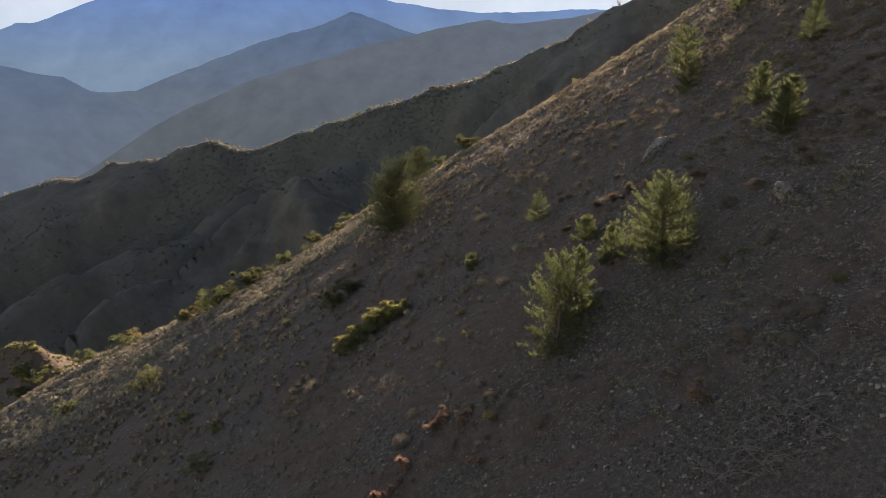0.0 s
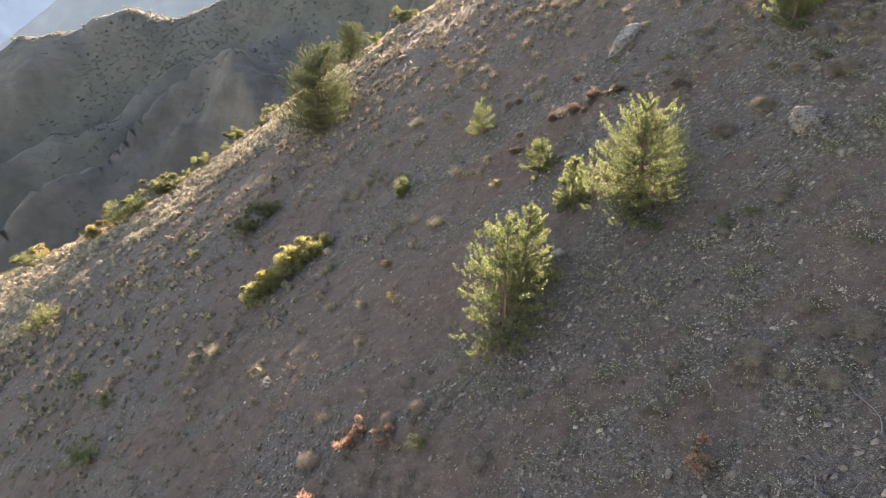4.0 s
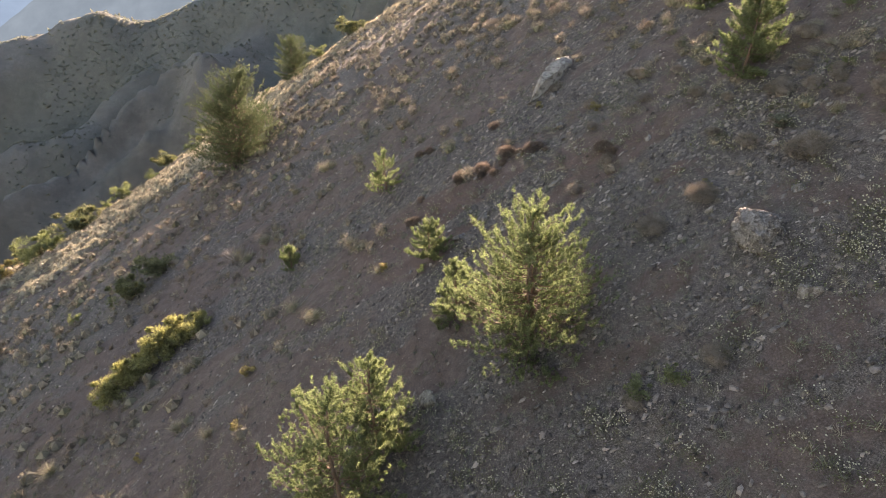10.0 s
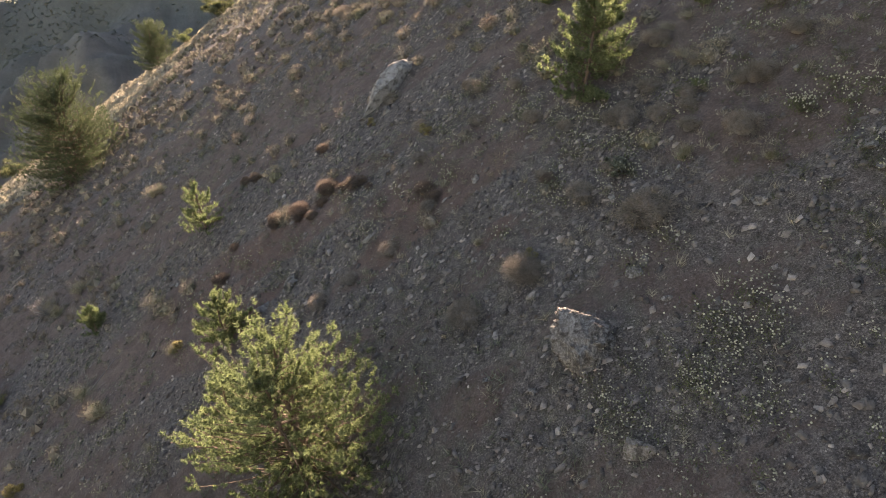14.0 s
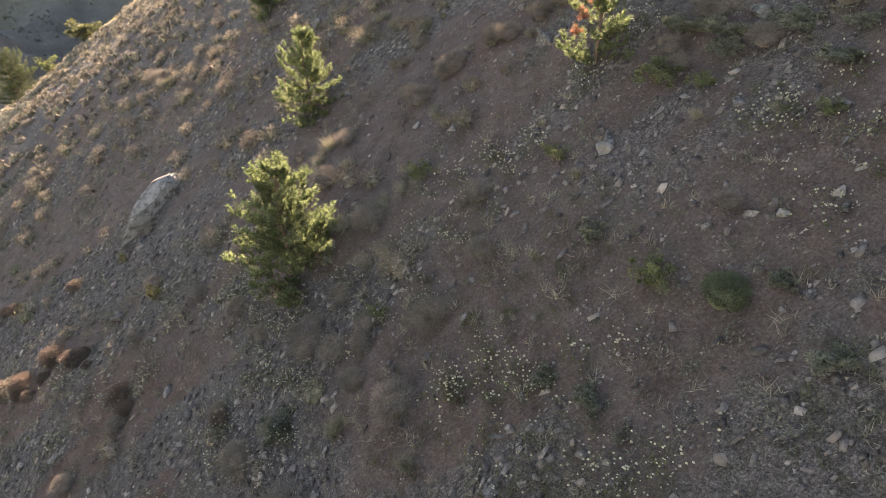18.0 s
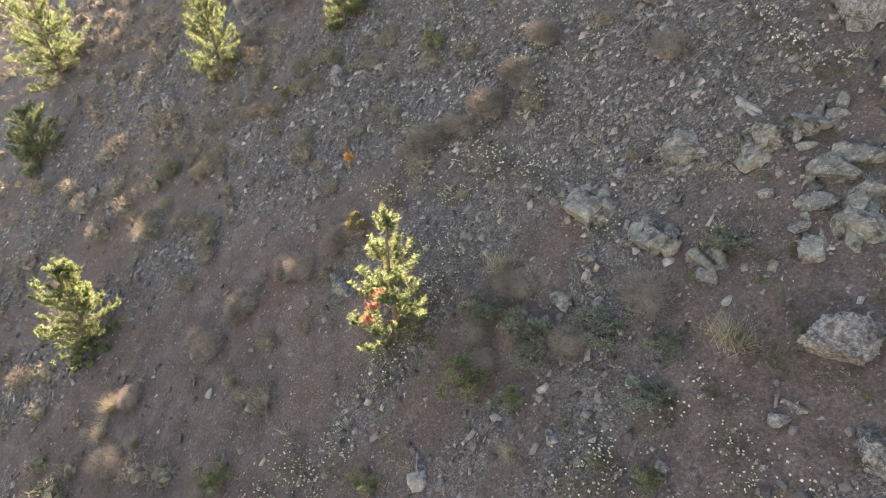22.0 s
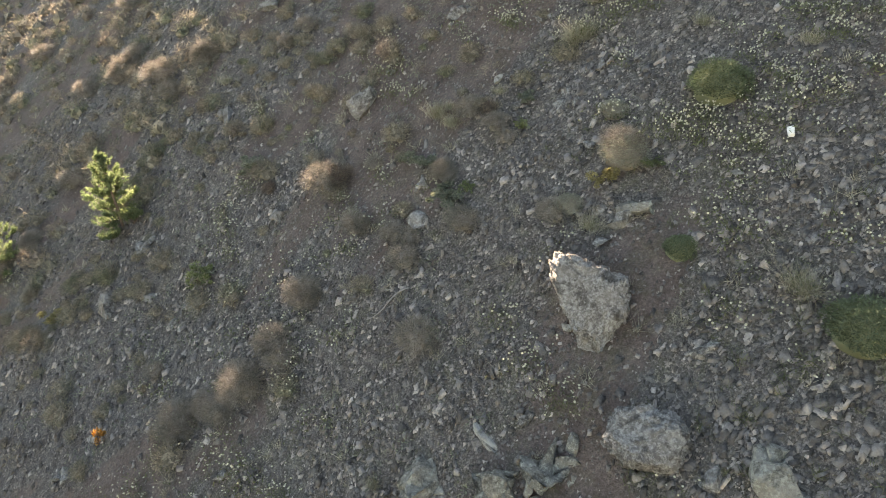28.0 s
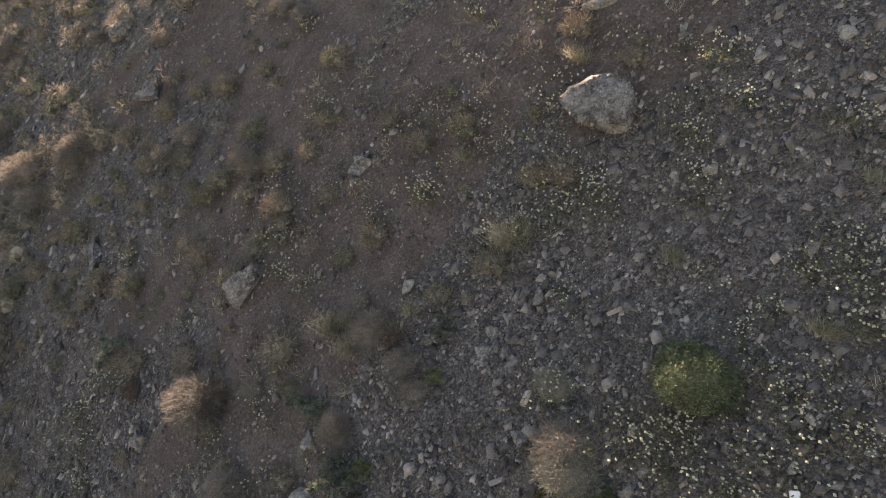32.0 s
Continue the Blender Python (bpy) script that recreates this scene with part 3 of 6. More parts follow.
def rock_mesh(name, size, seed, mat, level=3, cuts=14, rough=0.06, flat=0.0, box=0.0, taper=0.0, outline=()):
    """A broken stone: a ball cut by many planes, then roughened."""
    r = np.random.default_rng(seed)
    co, fa = BALLS[level]
    co = co * (1 - box) + box * 0.8 * co / np.abs(co).max(1, keepdims=True)
    co[:, 0] *= 1 - taper * (1 - smooth((co[:, 1] + 1) / 1.3))
    if outline:
        # the corners seen from above, round the middle
        p = np.array(outline, float)
        e = np.roll(p, -1, 0) - p
        out = unit(np.stack([e[:, 1], -e[:, 0]], -1))
        out *= np.sign((out * p).sum(1))[:, None]
        way = unit(co[:, :2] + 1e-6)
        reach = 1 / np.maximum((way @ out.T) / (out * p).sum(1), 1e-3).max(1)
        flatness = np.minimum(1, np.linalg.norm(co[:, :2], axis=1) ** 0.45)
        co[:, :2] = way * (reach * flatness)[:, None]
        co[:, 2] = np.sign(co[:, 2]) * np.abs(co[:, 2]) ** 0.6
    for k in range(cuts):
        n = unit(r.normal(size=3) * np.array([1, 1, 0.8]))
        d = r.uniform(0.16 + 0.4 * box, 0.58 + 0.3 * box)
        over = co @ n - (d if not outline else (0.55 + 0.6 * d) * (co @ n).max())
        co = co - np.maximum(over, 0)[:, None] * n * 0.985
    if flat:
        top = unit(np.array([r.uniform(-0.12, 0.12), r.uniform(-0.35, -0.1), 1.0]))
        co = co - np.maximum(co @ top - flat, 0)[:, None] * top * 0.97
    lump = fbm(co[:, 0] * 2 + co[:, 2] * 1.3 + seed, co[:, 1] * 2 - co[:, 2] * 1.7, 1.0, 4, seed)
    fine = fbm(co[:, 0] * 9 + co[:, 2] * 5 + seed, co[:, 1] * 9 - co[:, 2] * 7, 1.0, 4, seed + 9, 0.6)
    co = co * (1 + rough * 1.5 * lump + rough * 1.9 * np.abs(fine))[:, None]
    lo, hi = co.min(0), co.max(0)
    co = ((co - (lo + hi) / 2) / (hi - lo)) * np.array(size)
    return mesh_from(name, co, fa, MAT[mat])


def rock(name, x, y, size, seed, label, category, mat="boulder", turn=0.0, bury=0.25, level=3, cuts=14, group="", how=1.0, tilt=(0, 0), rough=0.06, flat=0.0, box=0.0, taper=0.0, outline=()):
    """size: length, width and height in metres."""
    ob = new(name, rock_mesh(name, size, seed, mat, level, cuts, rough, flat, box, taper, outline))
    ob.matrix_basis = lean_to_slope(x, y, turn, size[2] * (bury - 0.32), how) @ pose(0, 0, 0, tilt[0], tilt[1], 0)
    return tagged(ob, label, category, group)


CUBE = np.array([[-1, -1, -1], [1, -1, -1], [1, 1, -1], [-1, 1, -1], [-1, -1, 1], [1, -1, 1], [1, 1, 1], [-1, 1, 1]], float)
CUBE_FACES = np.array([[4, 5, 6, 7], [0, 1, 5, 4], [1, 2, 6, 5], [2, 3, 7, 6], [3, 0, 4, 7]])


def chips(x, y, size, seed):
    """Corners and faces of many small flat broken stones lying on the ground."""
    r = np.random.default_rng(seed)
    n = len(x)
    co = CUBE[None] * (1 + r.uniform(-0.38, 0.28, (n, 8, 3)))
    co = co * (np.stack([r.uniform(0.45, 0.75, n), r.uniform(0.3, 0.5, n), r.uniform(0.12, 0.32, n)], -1) * size[:, None])[:, None]
    q = unit(np.stack([r.normal(size=n) * 0.5, r.normal(size=n) * 0.5, r.normal(size=n) * 2, r.normal(size=n) * 2], -1))
    qx, qy, qz, qw = q.T
    m = np.stack([1 - 2 * (qy * qy + qz * qz), 2 * (qx * qy - qz * qw), 2 * (qx * qz + qy * qw),
                  2 * (qx * qy + qz * qw), 1 - 2 * (qx * qx + qz * qz), 2 * (qy * qz - qx * qw),
                  2 * (qx * qz - qy * qw), 2 * (qy * qz + qx * qw), 1 - 2 * (qx * qx + qy * qy)], -1).reshape(n, 3, 3)
    co = np.einsum("nij,nkj->nki", m, co)
    z = height(x, y)
    gx = (height(x + 0.2, y) - height(x - 0.2, y)) / 0.4
    co[:, :, 2] += co[:, :, 0] * gx[:, None]
    co += np.stack([x, y, z + size * 0.06], -1)[:, None]
    faces = (CUBE_FACES[None] + (np.arange(n) * 8)[:, None, None]).reshape(-1, 4)
    return co.reshape(-1, 3), faces


def shards(x, y, size, seed):
    """Corners and faces of many small three-sided splinters of stone on the ground."""
    r = np.random.default_rng(seed)
    n = len(x)
    a = r.uniform(0, 6.28, (n, 1)) + np.array([0, 2.1, 4.2]) + r.uniform(-0.5, 0.5, (n, 3))
    rad = size[:, None] * r.uniform(0.35, 0.75, (n, 3))
    px, py = x[:, None] + np.cos(a) * rad, y[:, None] + np.sin(a) * rad
    low = np.stack([px, py, height(px, py) - 0.01], -1)
    tx, ty = x + size * r.uniform(-0.25, 0.25, n), y + size * r.uniform(-0.25, 0.25, n)
    tip = np.stack([tx, ty, height(tx, ty) + size * r.uniform(0.2, 0.5, n)], -1)
    co = np.concatenate([low, tip[:, None]], 1)
    faces = (np.array([[0, 1, 3], [1, 2, 3], [2, 0, 3]])[None] + (np.arange(n) * 4)[:, None, None]).reshape(-1, 3)
    return co.reshape(-1, 3), faces


# ---- low growth ----
def tuft(blade_count, tall, spread, droop, r=rng, width=0.010):
    """Blades of one grass tuft round the origin."""
    ang = r.uniform(0, 2 * math.pi, blade_count)
    out = np.stack([np.cos(ang), np.sin(ang), np.zeros(blade_count)], -1)
    k = r.uniform(0, 1, (blade_count, 1))
    base = r.normal(size=(blade_count, 3)) * np.array([0.22, 0.22, 0]) * spread
    return blades(base, out * spread * k + r.normal(size=(blade_count, 3)) * 0.10 + np.array([0, 0, tall]), np.hypot(tall, spread) * r.uniform(0.55, 1.05, blade_count), width, droop)


def dome(blade_count, rad, tall, spike, r=rng, width=0.012):
    """Short spikes standing all over a rounded cushion."""
    v = unit(r.normal(size=(blade_count, 3)))
    v[:, 2] = np.abs(v[:, 2])
    lump = 1 + 0.30 * fbm(v[:, 0] * 2 + rad * 9, v[:, 1] * 2, 1.0, 2, 5)[:, None]
    base = v * np.array([rad, rad, tall]) * lump * r.uniform(0.55, 0.96, (blade_count, 1))
    return blades(base, v + r.normal(size=(blade_count, 3)) * 0.7, spike * r.uniform(0.6, 1.2, blade_count), width)


OCTA = np.array([[0, 0, 1], [1, 0, 0], [0, 1, 0], [-1, 0, 0], [0, -1, 0], [0, 0, -1]], float)
OCTA_FACES = np.array([[0, 1, 2], [0, 2, 3], [0, 3, 4], [0, 4, 1], [5, 2, 1], [5, 3, 2], [5, 4, 3], [5, 1, 4]])


def seed_balls(at, rad, r=rng):
    """Small round seed heads, as loose three-cornered leaves."""
    one = OCTA[OCTA_FACES].reshape(-1, 3)
    size = rad * r.uniform(0.7, 1.3, (len(at), 1, 1))
    return (at[:, None] + one[None] * size).reshape(-1, 3)


def bush_leaves(count, rad, tall, leaf, r=rng, clumps=7):
    """Leaves in uneven clumps."""
    c = unit(r.normal(size=(clumps, 3))) * np.array([rad, rad, tall * 0.5]) * r.uniform(0.15, 0.95, (clumps, 1)) + [0, 0, tall * 0.45]
    k = r.integers(0, clumps, count)
    v = unit(r.normal(size=(count, 3)))
    base = c[k] + v * np.array([rad, rad, tall * 0.6]) * (0.22 + 0.14 * np.sin(k * 2.3))[:, None] * r.uniform(0.3, 1.0, (count, 1))
    base[:, 2] = np.maximum(base[:, 2], 0.02)
    return blades(base, v + np.array([0, 0, 0.7]) + r.normal(size=(count, 3)) * 0.4, leaf * r.uniform(0.6, 1.3, count), leaf * 0.42)


def stems(count, rad, tall, thick, r=rng):
    out = []
    for k in range(count):
        a = r.uniform(0, 2 * math.pi)
        tip = np.array([math.cos(a) * rad * r.uniform(0.3, 1), math.sin(a) * rad * r.uniform(0.3, 1), tall * r.uniform(0.6, 1)])
        mid = tip * 0.5 + r.normal(size=3) * 0.08 * tall
        out.append(tube(np.array([[0, 0, -0.05], mid, tip]), np.array([thick, thick * 0.7, thick * 0.3]), 4))
    return joined(out)

# ---- the ground: one sheet, fine where the camera passes, coarse towards the horizon ----
def spaced(lo, hi, step, end, grow):
    line, s = list(np.arange(lo, hi, step)), step
    while line[-1] < end[1]:
        s = max(step, grow * (line[-1] - hi))
        line.append(line[-1] + s)
    while line[0] > end[0]:
        s = max(step, grow * (lo - line[0]))
        line.insert(0, line[0] - s)
    return np.array(line)


def sheet(name, xs, ys, fn, mat):
    gx, gy = np.meshgrid(xs, ys)
    co = np.stack([gx, gy, fn(gx, gy)], -1).reshape(-1, 3)
    nx, ny = len(xs), len(ys)
    i = (np.arange(ny - 1)[:, None] * nx + np.arange(nx - 1)[None, :]).ravel()
    quads = np.stack([i, i + 1, i + nx + 1, i + nx], -1)
    me = bpy.data.meshes.new(name)
    me.vertices.add(len(co))
    me.vertices.foreach_set("co", co.ravel())
    me.loops.add(quads.size)
    me.loops.foreach_set("vertex_index", quads.ravel().astype(np.int32))
    me.polygons.add(len(quads))
    me.polygons.foreach_set("loop_start", np.arange(0, quads.size, 4, dtype=np.int32))
    me.update()
    me.shade_smooth()
    me.materials.append(mat)
    return new(name, me)


def lay(ob, name, fn):
    """Store what lies on the ground, corner by corner, for its material."""
    me = ob.data
    co = np.empty(len(me.vertices) * 3, np.float32)
    me.vertices.foreach_get("co", co)
    co = co.reshape(-1, 3).astype(float)
    me.attributes.new(name, "FLOAT", "POINT").data.foreach_set("value", fn(co[:, 0], co[:, 1]).astype(np.float32))


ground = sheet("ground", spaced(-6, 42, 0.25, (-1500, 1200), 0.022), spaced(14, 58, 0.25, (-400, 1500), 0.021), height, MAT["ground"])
tagged(ground, "steep grey-brown shale slope with thin dry growth, falling to a valley", "hillside", kind="structure")
lay(ground, "stony", stony)
lay(ground, "reddish", reddish)
lay(ground, "valley", valley)

# ---- mountains in the distance ----
def far_ridge(name, points, dist, depth, mat, rough, seed, label, fall=0.62):
    """A mountain ridge a few miles off. points: degrees right of +y and degrees above the horizon of its skyline."""
    az = np.linspace(points[0][0], points[-1][0], 420)
    el = np.interp(az, [p[0] for p in points], [p[1] for p in points])
    top = 14 + dist * np.tan(np.radians(el)) + fbm(az * 1.0, az * 0 + seed, 3.2, 5, seed, 0.55) * rough
    rows = []
    for k in np.linspace(-0.35, 1, 26):
        rad = dist - depth * k if k > 0 else dist - depth * k * 0.6
        gully = fbm(az * 1.4 + 2.5 * k, az * 0 + 4 * k + seed, 1.6, 4, seed + 5) * rough * 2.2 * min(1, abs(k) * 4)
        z = top - abs(k) * (depth * fall) + gully
        a = np.radians(az)
        rows.append(np.stack([np.sin(a) * rad, np.cos(a) * rad, z], -1))
    co = np.stack(rows)
    ny, nx = co.shape[:2]
    i = (np.arange(ny - 1)[:, None] * nx + np.arange(nx - 1)[None]).ravel()
    ob = new(name, mesh_from(name, co.reshape(-1, 3), np.stack([i, i + 1, i + nx + 1, i + nx], -1), MAT[mat], True))
    return tagged(ob, label, "mountain ridge", kind="structure")


# no ridge: a steep glowing band added to stand for pale hazy sky
far_ridge("backdrop_haze", ((-80, 3.0), (-40, 3.0), (-20, 3.2), (0, 3.0), (20, 3.0), (45, 3.0)), 4700, 100, "haze_sky", 2, 29, "glowing band added for pale evening haze above the farthest hills", 9.0)
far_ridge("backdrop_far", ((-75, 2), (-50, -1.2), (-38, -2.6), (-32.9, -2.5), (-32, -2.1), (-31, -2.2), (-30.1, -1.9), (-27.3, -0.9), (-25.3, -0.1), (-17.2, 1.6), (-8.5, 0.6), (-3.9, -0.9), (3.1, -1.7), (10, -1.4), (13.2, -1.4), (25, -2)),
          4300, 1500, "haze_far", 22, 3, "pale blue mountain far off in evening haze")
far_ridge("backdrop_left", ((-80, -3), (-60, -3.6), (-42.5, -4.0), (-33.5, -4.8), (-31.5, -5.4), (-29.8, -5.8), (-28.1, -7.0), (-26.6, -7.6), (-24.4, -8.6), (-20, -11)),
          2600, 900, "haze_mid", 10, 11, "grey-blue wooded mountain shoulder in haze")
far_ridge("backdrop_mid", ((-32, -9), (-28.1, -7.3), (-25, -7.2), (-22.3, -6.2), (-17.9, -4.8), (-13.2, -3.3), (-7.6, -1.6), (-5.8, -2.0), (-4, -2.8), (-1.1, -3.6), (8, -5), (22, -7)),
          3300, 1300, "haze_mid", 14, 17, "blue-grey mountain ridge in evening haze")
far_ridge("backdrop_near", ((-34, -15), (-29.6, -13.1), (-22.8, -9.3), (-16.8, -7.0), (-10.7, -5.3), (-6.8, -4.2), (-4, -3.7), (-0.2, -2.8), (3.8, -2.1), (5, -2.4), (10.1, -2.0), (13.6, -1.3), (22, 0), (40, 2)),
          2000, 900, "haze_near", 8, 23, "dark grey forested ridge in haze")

# ---- pines ----
pine(4.95, 24.5, 3.75, 4.0, "bushy green pine with dense low branches and some yellowed needles", seed=1, shoots=19, needles=30, low=0.02, round_top=0.62, bushy=0.26, sparse=0.75)
pine(5.85, 25.9, 3.35, 2.3, "slim green pine grown into its taller neighbour", seed=2, shoots=15, low=0.03)
pine(9.95, 27.2, 3.6, 4.5, "three-stemmed light green pine with bare brown stems showing", seed=3, stems=3, shoots=14, low=0.03, round_top=0.55, sparse=0.75, bushy=0.2)
pine(8.3, 29.6, 1.85, 1.5, "small light green pine beside a larger one", seed=4, shoots=12, low=0.04)
pine(7.85, 33.4, 1.2, 1.5, "low bushy green pine sapling", seed=5, shoots=14, low=0.02, round_top=0.4)
pine(6.55, 41.7, 1.9, 1.8, "slender pale green pine sapling with open branches", seed=6, shoots=10, low=0.04, round_top=0.85)
pine(1.95, 40.3, 1.0, 1.0, "very small yellow-green pine sapling", seed=7, shoots=10, low=0.02)
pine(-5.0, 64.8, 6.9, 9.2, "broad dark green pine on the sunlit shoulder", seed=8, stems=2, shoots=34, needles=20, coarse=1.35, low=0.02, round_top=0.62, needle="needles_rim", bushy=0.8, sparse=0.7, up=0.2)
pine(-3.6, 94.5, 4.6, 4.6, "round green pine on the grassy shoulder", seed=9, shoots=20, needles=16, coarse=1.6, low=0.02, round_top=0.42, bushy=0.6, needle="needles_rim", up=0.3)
pine(17.6, 33.5, 2.6, 2.3, "sunlit yellow-green pine with open upper branches", seed=10, shoots=19, low=0.03, lean=0.03, round_top=0.62, bushy=0.35)
pine(19.2, 40.0, 2.2, 1.95, "small compact green pine on grey scree", seed=11, shoots=15, low=0.02, round_top=0.72)
pine(23.65, 32.85, 2.25, 1.38, "thin pine with long bare shoots and red withered sprays", seed=12, shoots=8, low=0.05, red=3, round_top=0.85, sparse=0.85)
pine(25.1, 46.2, 2.7, 2.0, "pale backlit green pine beside a grey stone", seed=13, shoots=12, low=0.03, round_top=0.85)
pine(27.7, 42.4, 1.8, 1.4, "small green pine above a row of stones", seed=14, shoots=13, low=0.02, round_top=0.9)
pine(21.2, 58.8, 3.5, 3.7, "wide yellow-green pine at the grassy edge", seed=15, shoots=13, needles=20, coarse=1.4, low=0.03, round_top=0.5)
pine(19.4, 52.5, 1.9, 2.3, "low green pine with a few orange sprays", seed=16, shoots=14, needles=20, coarse=1.2, low=0.02, red=1, round_top=0.45)
pine(31.0, 72.0, 2.6, 2.2, "small green pine high on the slope", seed=17, shoots=10, needles=18, coarse=1.5, low=0.03)

# ---- kinds of stones and plants, each built a few times and then set out ----
SPARE = {}
count_of = {}


def variant(kind, how_many, make):
    """One of a few meshes of a kind, in turn."""
    k = count_of.get(kind, 0)
    count_of[kind] = k + 1
    key = (kind, k % how_many)
    if key not in SPARE:
        SPARE[key] = make(k % how_many)
    return SPARE[key], k


def boulder(x, y, w, l, turn):
    k = count_of["boulder"] = count_of.get("boulder", 0) + 1
    rock("boulder", x, y, (w * 0.92, l, min(w, l) * 0.75), 70 + k, "weathered grey boulder spotted with pale lichen", "boulder", "boulder", turn, 0.2, 5, 7, rough=0.15, flat=0.5, box=0.35, taper=0.2)


def outcrop(x, y, w, l, turn):
    k = count_of["outcrop"] = count_of.get("outcrop", 0) + 1
    w, l = w * 1.15, l * 1.25
    ob = new("rock_outcrop")
    ob.matrix_basis = lean_to_slope(x, y, turn)
    tagged(ob, "rough broken grey-green rock cropping out of the slope", "rock", "rocks cropping out of the slope")
    r = np.random.default_rng(150 + k)
    for j in range(5):
        s = r.uniform(0.35, 0.8) if j else 0.85
        piece = part("rock", rock_mesh("rock", (w * s, l * s * r.uniform(0.6, 1), min(w, l) * s * 0.75), 600 + 7 * k + j, "outcrop", 3, 9, 0.12, 0.5, 0.3), ob)
        piece.matrix_basis = pose(r.uniform(-0.4, 0.4) * w * (j > 0), r.uniform(-0.45, 0.45) * l * (j > 0), 0.02 - 0.02 * j, r.uniform(-18, 18), r.uniform(-18, 18), r.uniform(0, 360))


def stone(x, y, w, l, turn):
    k = count_of["stone"] = count_of.get("stone", 0) + 1
    pale = k % 7 == 3 and x > 8
    l *= 1.15
    rock("stone", x, y, (w, l, min(w, l) * 0.75), 250 + k, "pale broken stone on the scree" if pale else "grey angular stone on the scree", "stone",
         "pale_stone" if pale else "outcrop" if 7 < x < 7.6 else "boulder", turn, 0.32, 3 if w > 0.3 else 2, 10, "stones on the scree")


def plant(name, x, y, w, h, label, category, group, pieces, turn=None):
    ob = thing(name, x, y, label, category, group, (37 * len(bpy.data.objects)) % 360 if turn is None else turn)
    ob.scale = (w, w, h)
    for piece, me in pieces:
        part(piece, me, ob)
    return ob


def shrub_set(kind, mat, blade_count, tall, leaf, clumps=8, stem="bark"):
    def make(k):
        r = np.random.default_rng(900 + k)
        return (("woody_base", mesh_from("woody_base", *stems(11, 0.32, tall * 0.62, 0.008, r), MAT[stem], True)),
                ("foliage", blade_mesh("leaves", bush_leaves(blade_count, 0.5, tall, leaf, r, clumps), MAT[mat])))
    return variant(kind, 3, make)


def cushion_set(kind, mat, blade_count, spike, core=(0.25, 0.40), lumps=0.3, inner=""):
    def make(k):
        r = np.random.default_rng(700 + k)
        co, fa = BALLS[2]
        co = co * np.array([core[0], core[0], core[1]]) * (1 + lumps * fbm(co[:, 0] * 2 + k, co[:, 1] * 2, 1.0, 3, k))[:, None]
        return (("core", mesh_from("core", co, fa, MAT[inner or mat], True)),
                ("spine_cover", blade_mesh("spines", dome(blade_count, 0.5, 0.85, spike, r, 0.016 if spike < 0.08 else 0.010), MAT[mat])))
    return variant(kind, 4, make)


def juniper(x, y, w, h):
    p, k = shrub_set("juniper", "juniper", 4200, 1.0, 0.07, 24)
    plant("juniper_shrub", x, y, w * 1.25, 0.62 * max(w, h), "dark green dense juniper shrub", "shrub", "dark junipers", p)


def broom(x, y, w, h):
    p, k = shrub_set("broom", "broom", 5600, 1.0, 0.07, 26)
    plant("broom_shrub", x, y, w * 1.4, h * 1.05, "yellow-green shrub clump with sunlit top", "shrub", "row of yellow-green shrubs", p)


def leafy_bush(x, y, w, h):
    p, k = shrub_set("leafy", "bright_leaf", 2600, 1.0, 0.06, 18)
    plant("leafy_bush", x, y, w, min(h, w) * 0.75, "small bright green leafy bush", "bush", "small green bushes", p)


def ochre_bush(x, y, w, h):
    p, k = shrub_set("ochre", "ochre_leaf", 900, 1.0, 0.10, 7)
    plant("low_bush", x, y, w, min(h, w) * 0.7, "small ochre-yellow dry bush", "bush", "yellowed dry bushes", p)


def orange_bush(x, y, w, h):
    p, k = shrub_set("orange", "orange_leaf", 420, 1.0, 0.12, 6)
    plant("autumn_shrub", x, y, w, h * 0.9, "tiny shrub with bright orange autumn leaves", "shrub", "", p)


def red_bush(x, y, w, h):
    p, k = shrub_set("red", "twig_red", 1100, 1.0, 0.12, 9)
    plant("dry_shrub", x, y, w, min(h, w) * 0.8, "reddish-brown withered twiggy shrub", "shrub", "red-brown dry shrubs", p)


def sage_bush(x, y, w, h):
    if 31 < x < 33 and 31 < y < 33:
        p, k = cushion_set("seed_cushion", "seed_grey", 7000, 0.045, (0.33, 0.55), 0.25, "thorn")
        plant("seed_cushion", x, y, w, w * 0.42, "rounded grey bush thick with dry seed heads", "bush", "", p)
        return
    p, k = shrub_set("sage", "sage", 2400, 0.8, 0.09, 16, "dead_wood")
    plant("sage_bush", x, y, w, min(h, w) * 0.65, "silvery grey-green low bush", "bush", "grey-green low bushes", p)


def cushion(x, y, w, h):
    p, k = cushion_set("cushion", "cushion_brown", 3000, 0.17)
    plant("thorn_cushion", x, y, w * 0.85, w * 0.42, "rounded grey-brown thorn cushion", "cushion plant", "thorn cushions on the slope", p)


def cushion_red(x, y, w, h):
    p, k = cushion_set("cushion_red", "thorn_red", 4200, 0.17)
    plant("thorn_cushion", x, y, w * 0.72, w * 0.40, "rounded red-brown thorn cushion", "cushion plant", "red-brown thorn cushions", p)


def cushion_green(x, y, w, h):
    p, k = cushion_set("cushion_green", "thorn_green", 11000, 0.05, (0.36, 0.60), 0.12, "juniper")
    plant("green_cushion", x, y, w * 0.98, w * 0.5, "dense dome-shaped dark green cushion plant", "cushion plant", "green cushion plants", p)


